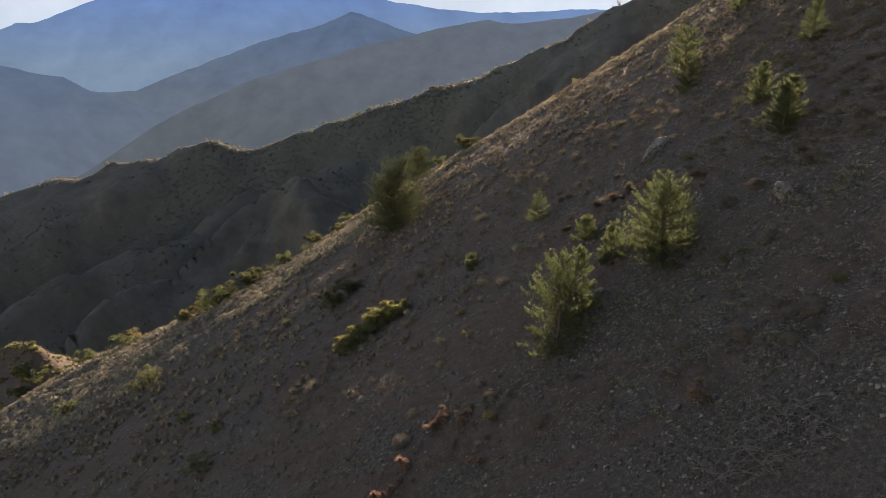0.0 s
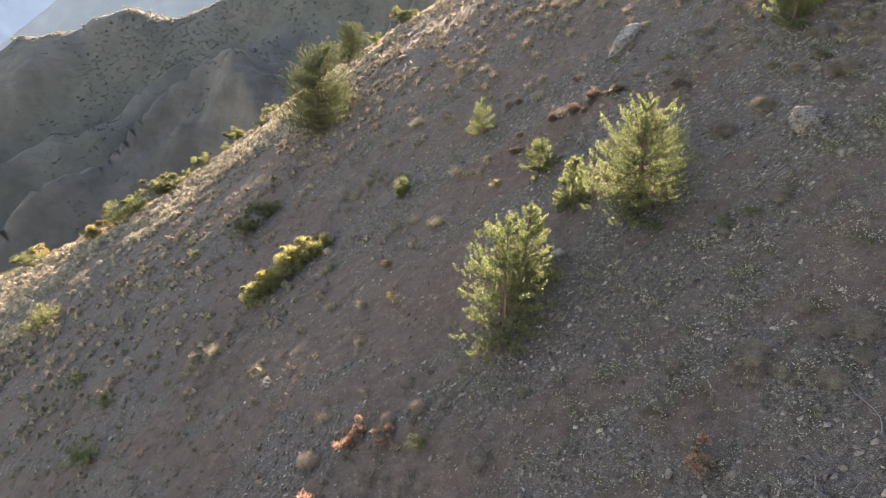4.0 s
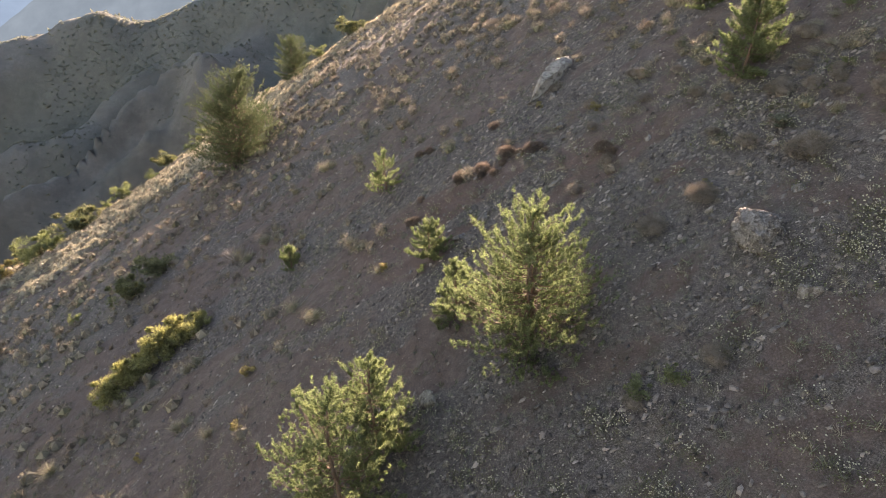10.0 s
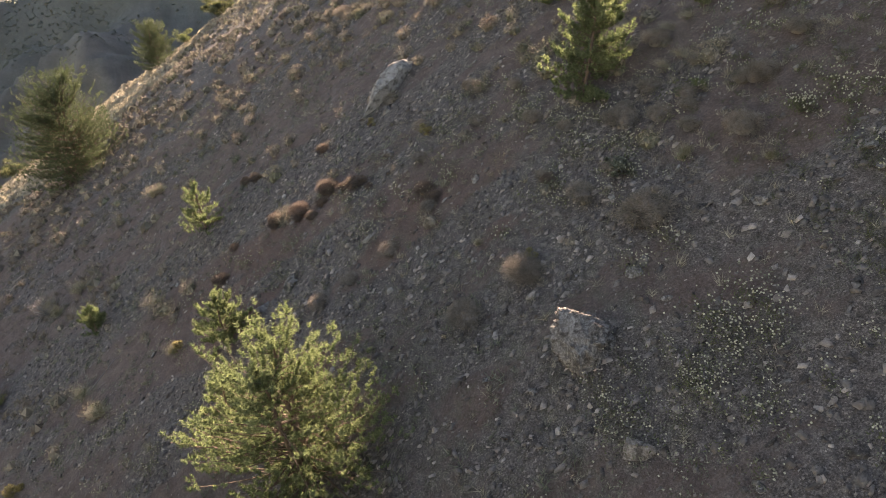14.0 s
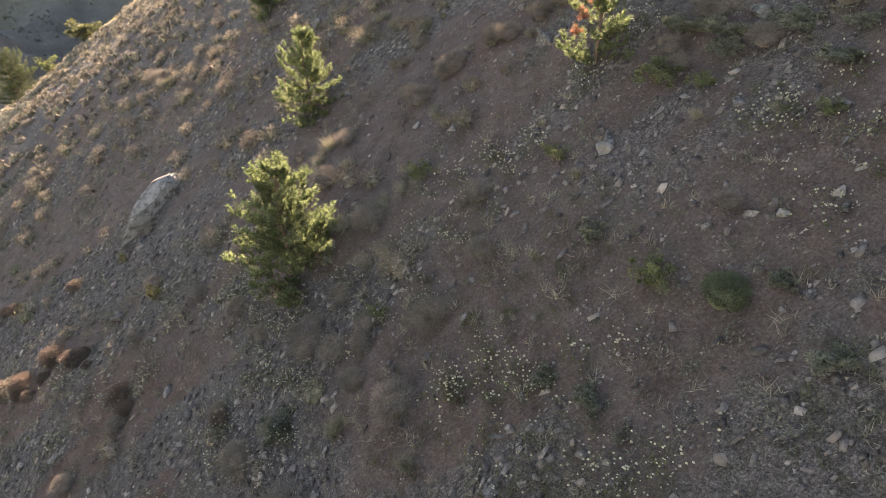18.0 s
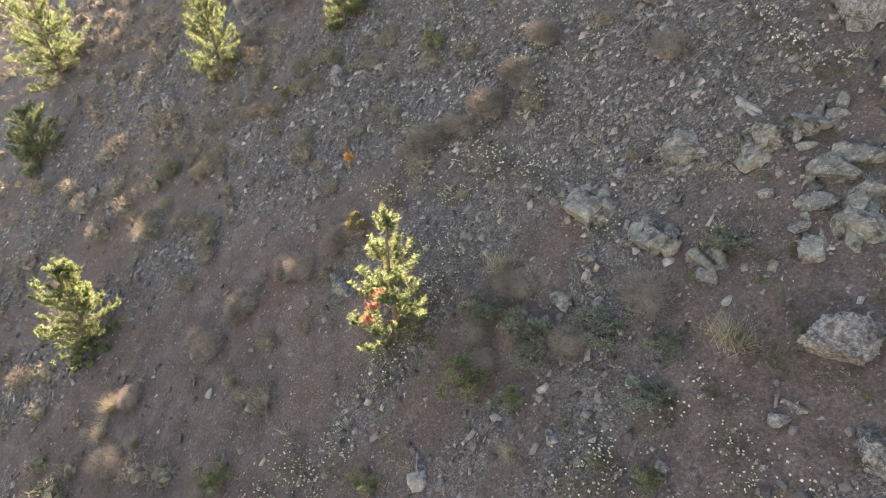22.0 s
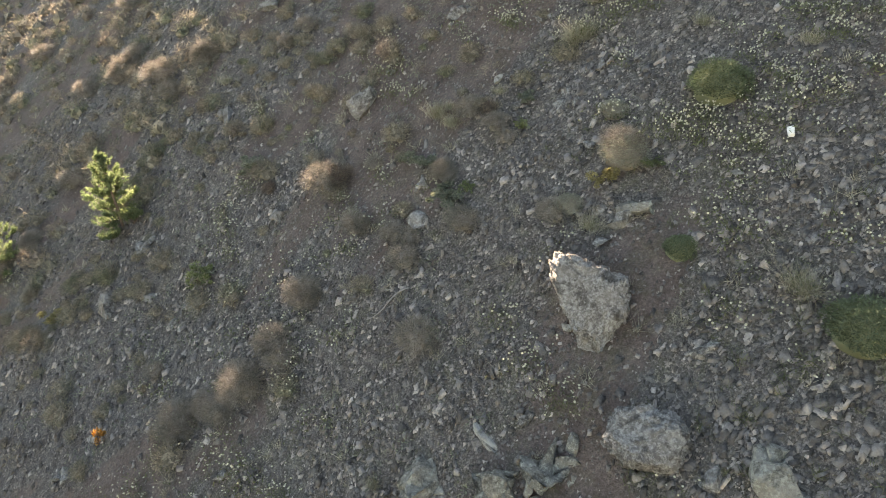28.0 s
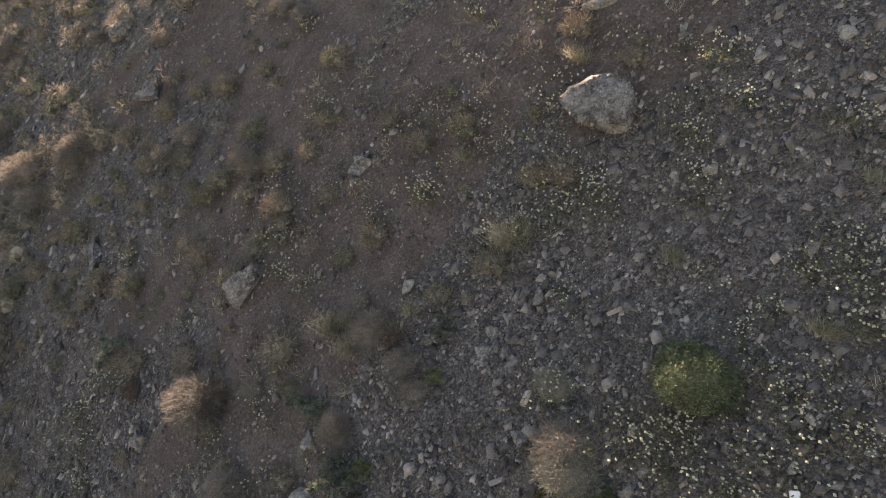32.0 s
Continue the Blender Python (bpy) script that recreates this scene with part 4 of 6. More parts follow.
def grass_tuft(x, y, w, h):
    def make(k):
        r = np.random.default_rng(500 + k)
        return (("blade_fan", blade_mesh("blades", tuft(420, 0.62, 0.62, 0.26, r, 0.008), MAT["straw"])),
                ("green_fan", blade_mesh("green_blades", tuft(190, 0.40, 0.34, 0.12, r, 0.007), MAT["bright_leaf"])))
    p, k = variant("grass", 4, make)
    plant("grass_tuft", x, y, w * 0.95, max(0.3, w * 0.75), "tuft of straw-coloured grass with green blades", "grass tuft", "tufts of dry grass", p)


def herb_clump(x, y, w, h):
    def make(k):
        r = np.random.default_rng(560 + k)
        p = r.normal(size=(42, 3)) * [0.22, 0.22, 0.04] + [0, 0, 0.20]
        return (("foliage", blade_mesh("foliage", blades(r.normal(size=(260, 3)) * [0.20, 0.20, 0.03] + [0, 0, 0.05], r.normal(size=(260, 3)) + [0, 0, 0.5], 0.060, 0.014), MAT["herb"])),
                ("seed_head", blade_mesh("seed_head", seed_balls(p, 0.017, r), MAT["flower_head"])))
    p, k = variant("herb_clump", 5, make)
    ob = plant("flowering_herb", x, y, 1.0, 1.0, "clump of green herb thick with cream seed heads", "herb", "flowering herbs", p)
    tagged(ob.children[-1], "cream-coloured dry seed heads", kind="stuff")


def straw_mound(x, y, w, h):
    def make(k):
        r = np.random.default_rng(520 + k)
        return (("blade_fan", blade_mesh("blades", tuft(650, 0.5, 0.75, 0.28, r, 0.010), MAT["straw"])),)
    p, k = variant("mound", 3, make)
    plant("straw_mound", x, y, w * 1.0, w * 0.6, "pale mound of matted dry grass", "grass tuft", "mounds of dry grass", p)

# boulders and loose stones, down the slope and along it
rock("boulder", 14.0, 41.95, (3.1, 0.78, 0.7), 71, "long grey slab of rock lying up the slope", "boulder", "pale_stone", 30, 0.0, 5, 5, rough=0.10, flat=0.7, tilt=(10, 0),
     outline=((1.4, 0.22), (1.1, 0.42), (0.0, 0.38), (-1.0, 0.2), (-1.5, -0.05), (-1.2, -0.25), (0.0, -0.45), (1.2, -0.35)))
rock("stone", 12.95, 40.75, (0.62, 0.36, 0.32), 73, "grey stone lying against a long slab", "stone", "boulder", 40, 0.15, 3, 8, "stones on the scree")
rock("boulder", 14.66, 26.5, (1.05, 1.15, 0.8), 99, "weathered grey boulder spotted with pale lichen", "boulder", "boulder", 10, 0.05, 5, 7, rough=0.2, flat=0.7,
     outline=((0.5, 0.3), (0.25, 0.52), (-0.35, 0.5), (-0.52, 0.1), (-0.4, -0.45), (0.1, -0.55), (0.48, -0.3)))
stone(13.15, 37.25, 0.44, 0.37, -8)
stone(14.72, 32.93, 0.27, 0.24, -8)
stone(11.95, 33.40, 0.37, 0.19, -8)
stone(9.83, 33.90, 0.43, 0.40, -8)
stone(15.04, 27.97, 0.23, 0.10, -8)
stone(15.93, 27.29, 0.28, 0.22, -8)
stone(17.88, 27.13, 0.29, 0.20, -8)
stone(13.72, 40.39, 0.50, 0.38, -8)
stone(14.61, 24.36, 0.51, 0.33, -8)
stone(7.25, 26.90, 0.54, 0.70, 34)
stone(9.74, 34.03, 0.45, 0.35, -7)
stone(8.97, 33.80, 0.55, 0.60, -7)
stone(-4.39, 28.89, 0.40, 0.56, -7)
stone(16.10, 27.42, 0.30, 0.19, -7)
stone(7.42, 17.05, 0.23, 0.33, -2)
stone(8.69, 15.74, 0.22, 0.16, -2)
stone(-4.30, 28.55, 0.45, 0.45, -2)
stone(19.22, 26.83, 0.34, 0.28, -19)
stone(19.18, 26.36, 0.41, 0.26, -19)
stone(15.88, 27.31, 0.23, 0.23, -19)
stone(18.74, 24.72, 0.13, 0.12, -19)
stone(9.80, 33.94, 0.39, 0.52, -19)
stone(13.21, 37.26, 0.42, 0.35, -19)
stone(22.76, 30.77, 0.31, 0.36, -25)
stone(21.04, 30.95, 0.19, 0.15, -25)
stone(20.23, 30.09, 0.21, 0.11, -25)
stone(24.37, 29.18, 0.26, 0.15, -25)
stone(24.33, 28.04, 0.28, 0.15, -25)
stone(26.88, 29.91, 0.36, 0.21, -25)
stone(23.12, 27.95, 0.20, 0.13, -25)
stone(23.31, 27.67, 0.19, 0.13, -25)
stone(23.64, 27.20, 0.14, 0.14, -25)
stone(22.80, 26.56, 0.21, 0.16, -25)
stone(24.12, 27.57, 0.32, 0.15, -25)
stone(22.71, 28.20, 0.18, 0.10, -25)
boulder(26.50, 40.35, 0.67, 0.82, -14)
boulder(23.49, 47.27, 0.73, 0.93, -14)
boulder(23.56, 34.73, 0.57, 0.55, -34)
stone(22.96, 49.01, 0.39, 0.52, -34)
stone(20.55, 46.49, 0.48, 0.40, -34)
stone(20.71, 44.67, 0.30, 0.52, -34)
stone(24.38, 37.42, 0.22, 0.20, -34)
stone(25.80, 35.42, 0.33, 0.26, -34)
stone(27.38, 32.39, 0.17, 0.11, -34)
stone(27.17, 31.90, 0.23, 0.16, -34)
stone(27.47, 38.12, 0.39, 0.16, -34)
stone(27.17, 39.35, 0.25, 0.22, -34)
stone(26.42, 29.29, 0.17, 0.12, -34)
stone(25.88, 27.96, 0.33, 0.22, -34)
stone(24.73, 28.55, 0.19, 0.26, -34)
stone(24.36, 29.21, 0.31, 0.19, -34)
stone(22.84, 30.90, 0.30, 0.42, -34)
stone(24.19, 29.78, 0.20, 0.23, -34)
stone(17.61, 42.03, 0.39, 0.28, -34)
stone(21.39, 34.29, 0.24, 0.21, -34)
stone(24.38, 28.82, 0.22, 0.13, -34)
stone(24.48, 28.63, 0.17, 0.15, -34)
stone(26.02, 31.26, 0.29, 0.22, -34)
outcrop(27.75, 31.39, 0.48, 0.64, -4)
outcrop(28.30, 30.38, 0.47, 0.35, -34)
outcrop(26.60, 31.92, 0.44, 0.48, -4)
outcrop(26.61, 30.71, 0.41, 0.66, -4)
outcrop(25.44, 31.08, 0.30, 0.41, -14)
outcrop(26.69, 29.90, 0.46, 0.32, -4)
outcrop(28.26, 29.43, 0.76, 0.42, -34)
outcrop(27.85, 29.30, 0.49, 0.29, -34)
outcrop(28.15, 28.95, 0.49, 0.33, -34)
outcrop(27.81, 28.67, 0.56, 0.45, -34)
outcrop(27.38, 28.97, 0.47, 0.35, -34)
boulder(26.62, 28.02, 0.82, 0.71, 1)
boulder(25.88, 27.07, 0.42, 0.63, -34)
rock("boulder", 30.3, 31.0, (1.28, 1.3, 0.5), 94, "large wedge-shaped grey boulder speckled with pale lichen", "boulder", "boulder", 0, 0.03, 5, 6, rough=0.17, flat=0.75, tilt=(9, -15),
     outline=((0.47, 0.72), (0.15, 0.68), (-0.66, -0.35), (-0.55, -0.5), (0.1, -0.62), (0.56, -0.34)))
boulder(31.84, 37.79, 0.69, 0.72, -42)
rock("boulder", 29.5, 29.3, (0.8, 1.0, 0.6), 96, "rounded craggy boulder grown over with lichen", "boulder", "boulder", 20, 0.1, 5, 6, rough=0.2, flat=0.7,
     outline=((0.4, 0.1), (0.25, 0.45), (-0.2, 0.5), (-0.42, 0.1), (-0.3, -0.4), (0.1, -0.5), (0.36, -0.3)))
stone(30.68, 42.13, 0.32, 0.66, -22)
stone(27.79, 40.95, 0.52, 0.35, -2)
stone(29.45, 37.68, 0.35, 0.30, -42)
stone(30.91, 34.98, 0.18, 0.20, -42)
stone(27.49, 38.14, 0.38, 0.16, -42)
stone(25.84, 35.53, 0.35, 0.28, -42)
stone(27.39, 32.44, 0.15, 0.13, -42)
stone(27.17, 31.89, 0.23, 0.18, -42)
stone(28.62, 30.93, 0.23, 0.44, -22)
stone(29.02, 30.72, 0.27, 0.18, -42)
stone(24.41, 37.55, 0.22, 0.20, -42)
outcrop(27.76, 31.38, 0.51, 0.71, -17)
outcrop(26.52, 31.87, 0.54, 0.75, -17)
outcrop(31.73, 31.27, 0.61, 0.31, -42)
outcrop(28.77, 30.11, 0.73, 0.38, -42)
outcrop(28.23, 30.44, 0.50, 0.41, -42)
outcrop(26.63, 30.65, 0.53, 0.61, -42)
stone(31.61, 31.34, 0.50, 0.30, -42)
stone(31.26, 31.42, 0.33, 0.25, -42)
stone(34.00, 37.30, 0.45, 0.35, -42)
stone(32.83, 33.53, 0.24, 0.29, -42)
stone(32.94, 33.35, 0.21, 0.18, -42)
stone(27.54, 37.96, 0.41, 0.22, -42)
stone(27.11, 39.40, 0.26, 0.26, -42)
stone(30.57, 29.39, 0.44, 0.22, -42)
stone(29.01, 30.71, 0.21, 0.20, -42)
stone(29.54, 28.58, 0.32, 0.28, -42)
stone(25.88, 35.49, 0.38, 0.32, -42)
stone(26.27, 38.56, 0.28, 0.25, -42)
stone(24.36, 37.63, 0.38, 0.28, -42)
stone(28.59, 31.00, 0.24, 0.47, -32)
outcrop(28.69, 30.13, 0.60, 0.49, -22)
outcrop(29.80, 28.03, 0.51, 0.62, -42)
outcrop(27.80, 31.32, 0.47, 0.66, -22)
rock("boulder", 35.8, 34.25, (0.82, 1.08, 0.5), 131, "broad grey boulder with pale and dark lichen patches", "boulder", "boulder", 0, 0.08, 5, 4, rough=0.14, flat=0.7,
     outline=((0.42, 0.1), (0.3, 0.38), (-0.05, 0.62), (-0.3, 0.6), (-0.42, 0.2), (-0.4, -0.35), (-0.22, -0.6), (0.2, -0.5), (0.4, -0.2)))
boulder(33.55, 44.24, 0.87, 0.54, -7)
boulder(34.41, 47.52, 0.88, 0.64, -45)
stone(34.10, 37.41, 0.34, 0.26, -5)
stone(34.18, 37.14, 0.20, 0.20, -45)
stone(34.36, 35.19, 0.12, 0.20, -45)
stone(34.28, 35.36, 0.13, 0.18, -45)
stone(30.77, 42.09, 0.32, 0.75, -35)
stone(33.08, 33.65, 0.23, 0.22, -45)
stone(32.86, 33.66, 0.16, 0.11, -45)
stone(32.96, 33.35, 0.17, 0.12, -45)
stone(30.97, 34.93, 0.20, 0.30, -45)
stone(29.47, 37.69, 0.42, 0.38, -45)
stone(30.44, 34.48, 0.41, 0.36, -45)
stone(27.75, 40.96, 0.53, 0.48, -15)
stone(29.42, 39.74, 0.26, 0.15, -45)
stone(36.95, 33.88, 0.13, 0.17, -45)
stone(31.57, 31.69, 0.29, 0.21, -45)
stone(33.65, 33.44, 0.17, 0.24, -45)
stone(37.00, 35.30, 0.60, 0.24, -45)
stone(32.66, 37.85, 0.18, 0.14, -45)

# shrubs, cushions and tufts
leafy_bush(-14.02, 89.30, 2.76, 2.15)
leafy_bush(-20.61, 77.47, 2.63, 3.19)
leafy_bush(-22.42, 77.56, 1.55, 1.83)
leafy_bush(-15.08, 85.82, 2.22, 1.48)
leafy_bush(-27.81, 73.94, 2.80, 1.68)
leafy_bush(-0.43, 96.19, 3.17, 2.37)
juniper(-9.05, 47.54, 1.96, 2.69)
juniper(-7.96, 49.39, 2.17, 2.17)
juniper(-18.02, 84.51, 2.67, 3.26)
juniper(-24.78, 75.31, 4.46, 2.65)
juniper(3.48, 97.69, 3.20, 4.15)
broom(-6.49, 37.47, 1.42, 1.17)
broom(-5.81, 38.17, 1.43, 1.17)
broom(-5.18, 38.95, 1.45, 1.18)
broom(-4.55, 39.70, 1.66, 1.33)
broom(-3.72, 39.90, 1.59, 1.32)
broom(-2.97, 39.91, 1.18, 0.98)
leafy_bush(-28.68, 73.52, 5.20, 3.65)
leafy_bush(-27.05, 51.04, 2.46, 3.21)
leafy_bush(-13.29, 48.60, 0.96, 0.96)
leafy_bush(-18.70, 38.68, 1.21, 1.29)
leafy_bush(-18.21, 80.15, 1.83, 2.12)
leafy_bush(-27.20, 74.11, 2.52, 2.38)
ochre_bush(-32.45, 72.80, 3.01, 3.30)
ochre_bush(-41.78, 78.23, 5.06, 2.12)
ochre_bush(-31.75, 74.84, 2.63, 2.19)
ochre_bush(0.95, 33.25, 0.57, 0.47)
ochre_bush(1.18, 30.18, 0.61, 0.52)
ochre_bush(-3.16, 31.63, 0.48, 0.53)
leafy_bush(-27.96, 50.36, 1.99, 2.58)
leafy_bush(-37.89, 54.53, 2.71, 1.90)
leafy_bush(-66.73, 90.96, 4.47, 2.91)
leafy_bush(-42.12, 74.46, 4.20, 2.52)
leafy_bush(-49.17, 77.12, 4.15, 2.53)
leafy_bush(-32.36, 71.39, 2.14, 2.60)
leafy_bush(-30.44, 74.15, 3.42, 2.33)
red_bush(-2.45, 19.54, 1.36, 1.19)
red_bush(-1.55, 21.12, 0.95, 0.78)
red_bush(1.20, 19.20, 0.69, 0.58)
cushion(14.64, 28.78, 0.91, 0.74)
cushion(13.27, 28.85, 0.80, 0.68)
cushion(16.52, 28.45, 1.08, 0.64)
cushion(16.72, 35.92, 0.62, 0.55)
cushion(15.91, 37.78, 0.75, 0.60)
cushion(13.57, 33.03, 0.63, 0.63)
cushion(15.84, 31.31, 0.60, 0.55)
cushion(16.83, 30.03, 0.77, 0.52)
cushion(18.89, 35.94, 1.06, 0.71)
cushion(17.00, 47.06, 1.06, 0.79)
cushion(13.86, 35.63, 0.65, 0.55)
cushion(18.03, 30.72, 0.82, 0.68)
cushion(17.61, 31.31, 0.98, 0.70)
cushion(18.61, 28.86, 1.00, 0.62)
cushion(18.64, 30.84, 0.64, 0.44)
cushion(19.35, 33.48, 0.96, 0.48)
cushion(16.14, 29.98, 0.90, 0.59)
cushion(2.81, 71.83, 1.30, 1.00)
cushion_red(11.66, 36.98, 0.63, 0.70)
cushion_red(12.27, 36.63, 0.58, 0.72)
cushion_red(10.99, 36.94, 0.56, 0.56)
cushion_red(10.62, 36.58, 0.63, 0.63)
cushion_red(7.96, 38.18, 0.58, 0.62)
cushion_red(7.61, 36.71, 0.78, 0.71)
cushion_red(9.44, 37.71, 0.79, 0.51)
cushion_red(10.22, 36.98, 0.56, 0.56)
cushion_red(8.73, 42.72, 0.81, 0.72)
cushion_red(12.38, 36.09, 0.46, 0.53)
ochre_bush(14.35, 36.75, 0.65, 0.47)
ochre_bush(6.25, 34.44, 0.67, 0.45)
ochre_bush(1.12, 33.20, 0.72, 0.51)
ochre_bush(14.82, 29.15, 0.49, 0.27)
ochre_bush(13.02, 40.18, 0.46, 0.50)
grass_tuft(17.79, 29.24, 0.55, 0.60)
grass_tuft(18.45, 27.87, 0.43, 0.43)
grass_tuft(14.11, 30.59, 0.34, 0.40)
grass_tuft(2.32, 42.86, 0.81, 0.70)
grass_tuft(-1.70, 45.60, 1.37, 1.24)
grass_tuft(2.51, 36.12, 1.01, 0.53)
grass_tuft(3.44, 34.36, 0.69, 0.53)
grass_tuft(3.53, 49.77, 1.07, 0.63)
grass_tuft(1.32, 49.25, 0.83, 0.70)
cushion_red(16.55, 28.37, 0.76, 0.68)
cushion_red(15.84, 31.11, 0.62, 0.54)
cushion_red(13.74, 33.27, 0.66, 0.57)
cushion_red(11.37, 40.79, 0.84, 0.71)
cushion(13.36, 29.00, 0.72, 0.62)
cushion(17.54, 31.69, 0.76, 0.63)
cushion(19.49, 30.00, 0.81, 0.58)
cushion(18.43, 31.96, 0.77, 0.64)
cushion(20.59, 30.48, 0.73, 0.61)
cushion(21.00, 31.84, 0.79, 0.58)
cushion(12.40, 32.36, 0.71, 0.56)
cushion(10.50, 32.11, 0.74, 0.74)
cushion(11.34, 32.23, 0.64, 0.49)
cushion(16.02, 37.21, 0.85, 0.61)
cushion(16.70, 35.85, 0.57, 0.51)
straw_mound(18.89, 33.87, 0.68, 0.41)
straw_mound(19.35, 33.73, 0.62, 0.40)
straw_mound(19.75, 33.71, 0.55, 0.38)
straw_mound(20.15, 33.63, 0.48, 0.33)
straw_mound(19.38, 32.31, 0.61, 0.57)
straw_mound(19.02, 32.43, 0.52, 0.41)
leafy_bush(21.85, 28.00, 0.67, 0.60)
leafy_bush(18.80, 30.78, 0.43, 0.41)
cushion_green(22.32, 27.19, 0.68, 0.57)
cushion_green(18.59, 30.98, 0.38, 0.38)
cushion(19.63, 29.97, 0.85, 0.66)
cushion(19.33, 30.20, 0.52, 0.44)
cushion(19.30, 31.71, 0.58, 0.43)
cushion(16.45, 33.80, 0.74, 0.61)
cushion(15.50, 35.46, 0.70, 0.61)
cushion(14.31, 37.36, 0.79, 0.70)
cushion(13.91, 40.83, 0.74, 0.67)
cushion(13.91, 55.98, 1.54, 1.05)
cushion(18.15, 29.84, 0.63, 0.54)
cushion(16.77, 32.54, 0.56, 0.45)
cushion(17.82, 31.75, 0.62, 0.56)
cushion(18.44, 30.43, 0.55, 0.46)
cushion(23.08, 28.29, 0.50, 0.43)
cushion(24.44, 31.78, 0.67, 0.54)
cushion(25.23, 31.79, 0.79, 0.53)
cushion(22.03, 36.52, 0.77, 0.57)
cushion(21.26, 36.65, 0.91, 0.52)
cushion(19.66, 37.03, 0.81, 0.54)
sage_bush(21.74, 29.30, 0.54, 0.71)
sage_bush(20.54, 27.01, 0.49, 0.63)
sage_bush(22.33, 25.76, 0.50, 0.50)
sage_bush(20.29, 27.70, 0.42, 0.38)
sage_bush(16.83, 29.95, 0.78, 0.68)
sage_bush(24.68, 31.83, 0.58, 0.58)
sage_bush(22.68, 26.88, 0.39, 0.39)
grass_tuft(17.68, 29.19, 0.53, 0.58)
grass_tuft(22.18, 30.59, 0.37, 0.44)
grass_tuft(22.09, 42.38, 0.50, 0.60)
grass_tuft(21.35, 35.14, 0.47, 0.38)
grass_tuft(19.74, 40.28, 0.58, 0.42)
grass_tuft(23.73, 30.02, 0.33, 0.25)
cushion(27.81, 34.89, 0.87, 0.66)
cushion(26.18, 35.78, 0.89, 0.56)
cushion(24.10, 35.82, 0.78, 0.67)
cushion(22.26, 36.49, 1.08, 0.72)
cushion(23.35, 35.91, 0.91, 0.61)
cushion(21.33, 36.31, 0.97, 0.60)
cushion(26.17, 45.78, 0.87, 0.95)
cushion(26.06, 30.12, 1.03, 0.87)
cushion(25.17, 31.96, 0.61, 0.43)
cushion(24.29, 31.32, 0.59, 0.50)
cushion(25.11, 30.50, 0.80, 0.72)
cushion(26.41, 37.49, 0.62, 0.50)
sage_bush(25.41, 30.32, 0.79, 0.63)
sage_bush(24.86, 31.15, 0.75, 0.75)
sage_bush(25.15, 29.16, 0.67, 0.45)
sage_bush(24.72, 30.84, 0.65, 0.73)
sage_bush(24.65, 31.96, 0.61, 0.69)
sage_bush(26.93, 29.74, 0.64, 0.56)
sage_bush(25.68, 29.45, 0.53, 0.46)
leafy_bush(23.88, 31.30, 0.92, 0.59)
leafy_bush(20.42, 33.58, 0.64, 0.53)
leafy_bush(22.13, 31.32, 0.53, 0.44)
leafy_bush(24.11, 30.55, 0.48, 0.40)
leafy_bush(24.47, 28.53, 0.43, 0.36)
grass_tuft(22.06, 42.18, 0.59, 0.81)
grass_tuft(27.90, 38.32, 0.40, 0.59)
grass_tuft(19.24, 37.27, 0.81, 0.95)
grass_tuft(19.44, 35.85, 0.50, 0.63)
grass_tuft(25.30, 32.27, 0.71, 0.44)
grass_tuft(26.13, 28.90, 0.90, 0.52)
grass_tuft(24.33, 29.18, 0.37, 0.30)
grass_tuft(18.88, 36.83, 0.67, 0.67)
grass_tuft(21.37, 41.62, 0.80, 0.80)
orange_bush(25.15, 37.24, 0.32, 0.53)
cushion(30.42, 37.09, 1.36, 0.74)
cushion(29.95, 35.62, 0.79, 0.61)
cushion(28.69, 35.39, 0.87, 0.54)
cushion(27.89, 35.30, 0.96, 0.64)
cushion(27.20, 35.33, 1.07, 0.64)
cushion(26.73, 35.26, 0.85, 0.53)
cushion(26.15, 35.76, 0.77, 0.55)
cushion(29.07, 32.90, 0.97, 0.58)
cushion(23.95, 35.67, 0.79, 0.79)
cushion(23.20, 36.33, 0.84, 0.72)
cushion(27.78, 46.50, 1.31, 0.94)
cushion(30.81, 49.19, 1.48, 1.06)
cushion(29.80, 50.51, 1.33, 0.97)
cushion(30.06, 56.38, 1.35, 1.18)
cushion(26.07, 45.68, 0.84, 0.76)
cushion(31.85, 45.31, 1.29, 0.81)
cushion(29.99, 39.33, 0.82, 0.60)
cushion(30.12, 34.76, 0.66, 0.55)
grass_tuft(27.92, 38.35, 0.41, 0.63)
grass_tuft(21.91, 42.36, 0.66, 0.82)
grass_tuft(21.32, 41.78, 0.98, 0.98)
grass_tuft(32.15, 35.84, 0.42, 0.49)
grass_tuft(27.44, 31.95, 0.36, 0.45)
grass_tuft(25.77, 34.06, 0.36, 0.30)
grass_tuft(25.50, 60.40, 1.52, 1.03)
ochre_bush(25.54, 41.77, 0.76, 0.46)
ochre_bush(24.30, 35.61, 0.67, 0.89)
ochre_bush(31.94, 31.93, 0.53, 0.42)
cushion_green(31.35, 28.11, 0.95, 0.95)
cushion_green(31.49, 30.37, 0.55, 0.40)
grass_tuft(34.16, 34.20, 0.97, 0.76)
grass_tuft(32.02, 35.34, 0.63, 0.63)
grass_tuft(31.32, 31.67, 0.58, 0.42)
grass_tuft(27.91, 38.25, 0.49, 0.73)
grass_tuft(31.57, 28.88, 0.83, 0.68)
cushion(32.50, 32.06, 0.90, 0.54)
cushion(32.33, 35.15, 0.84, 0.63)
cushion(32.23, 34.42, 0.70, 0.50)
cushion(31.21, 34.61, 0.69, 0.59)
cushion(30.01, 35.54, 0.61, 0.51)
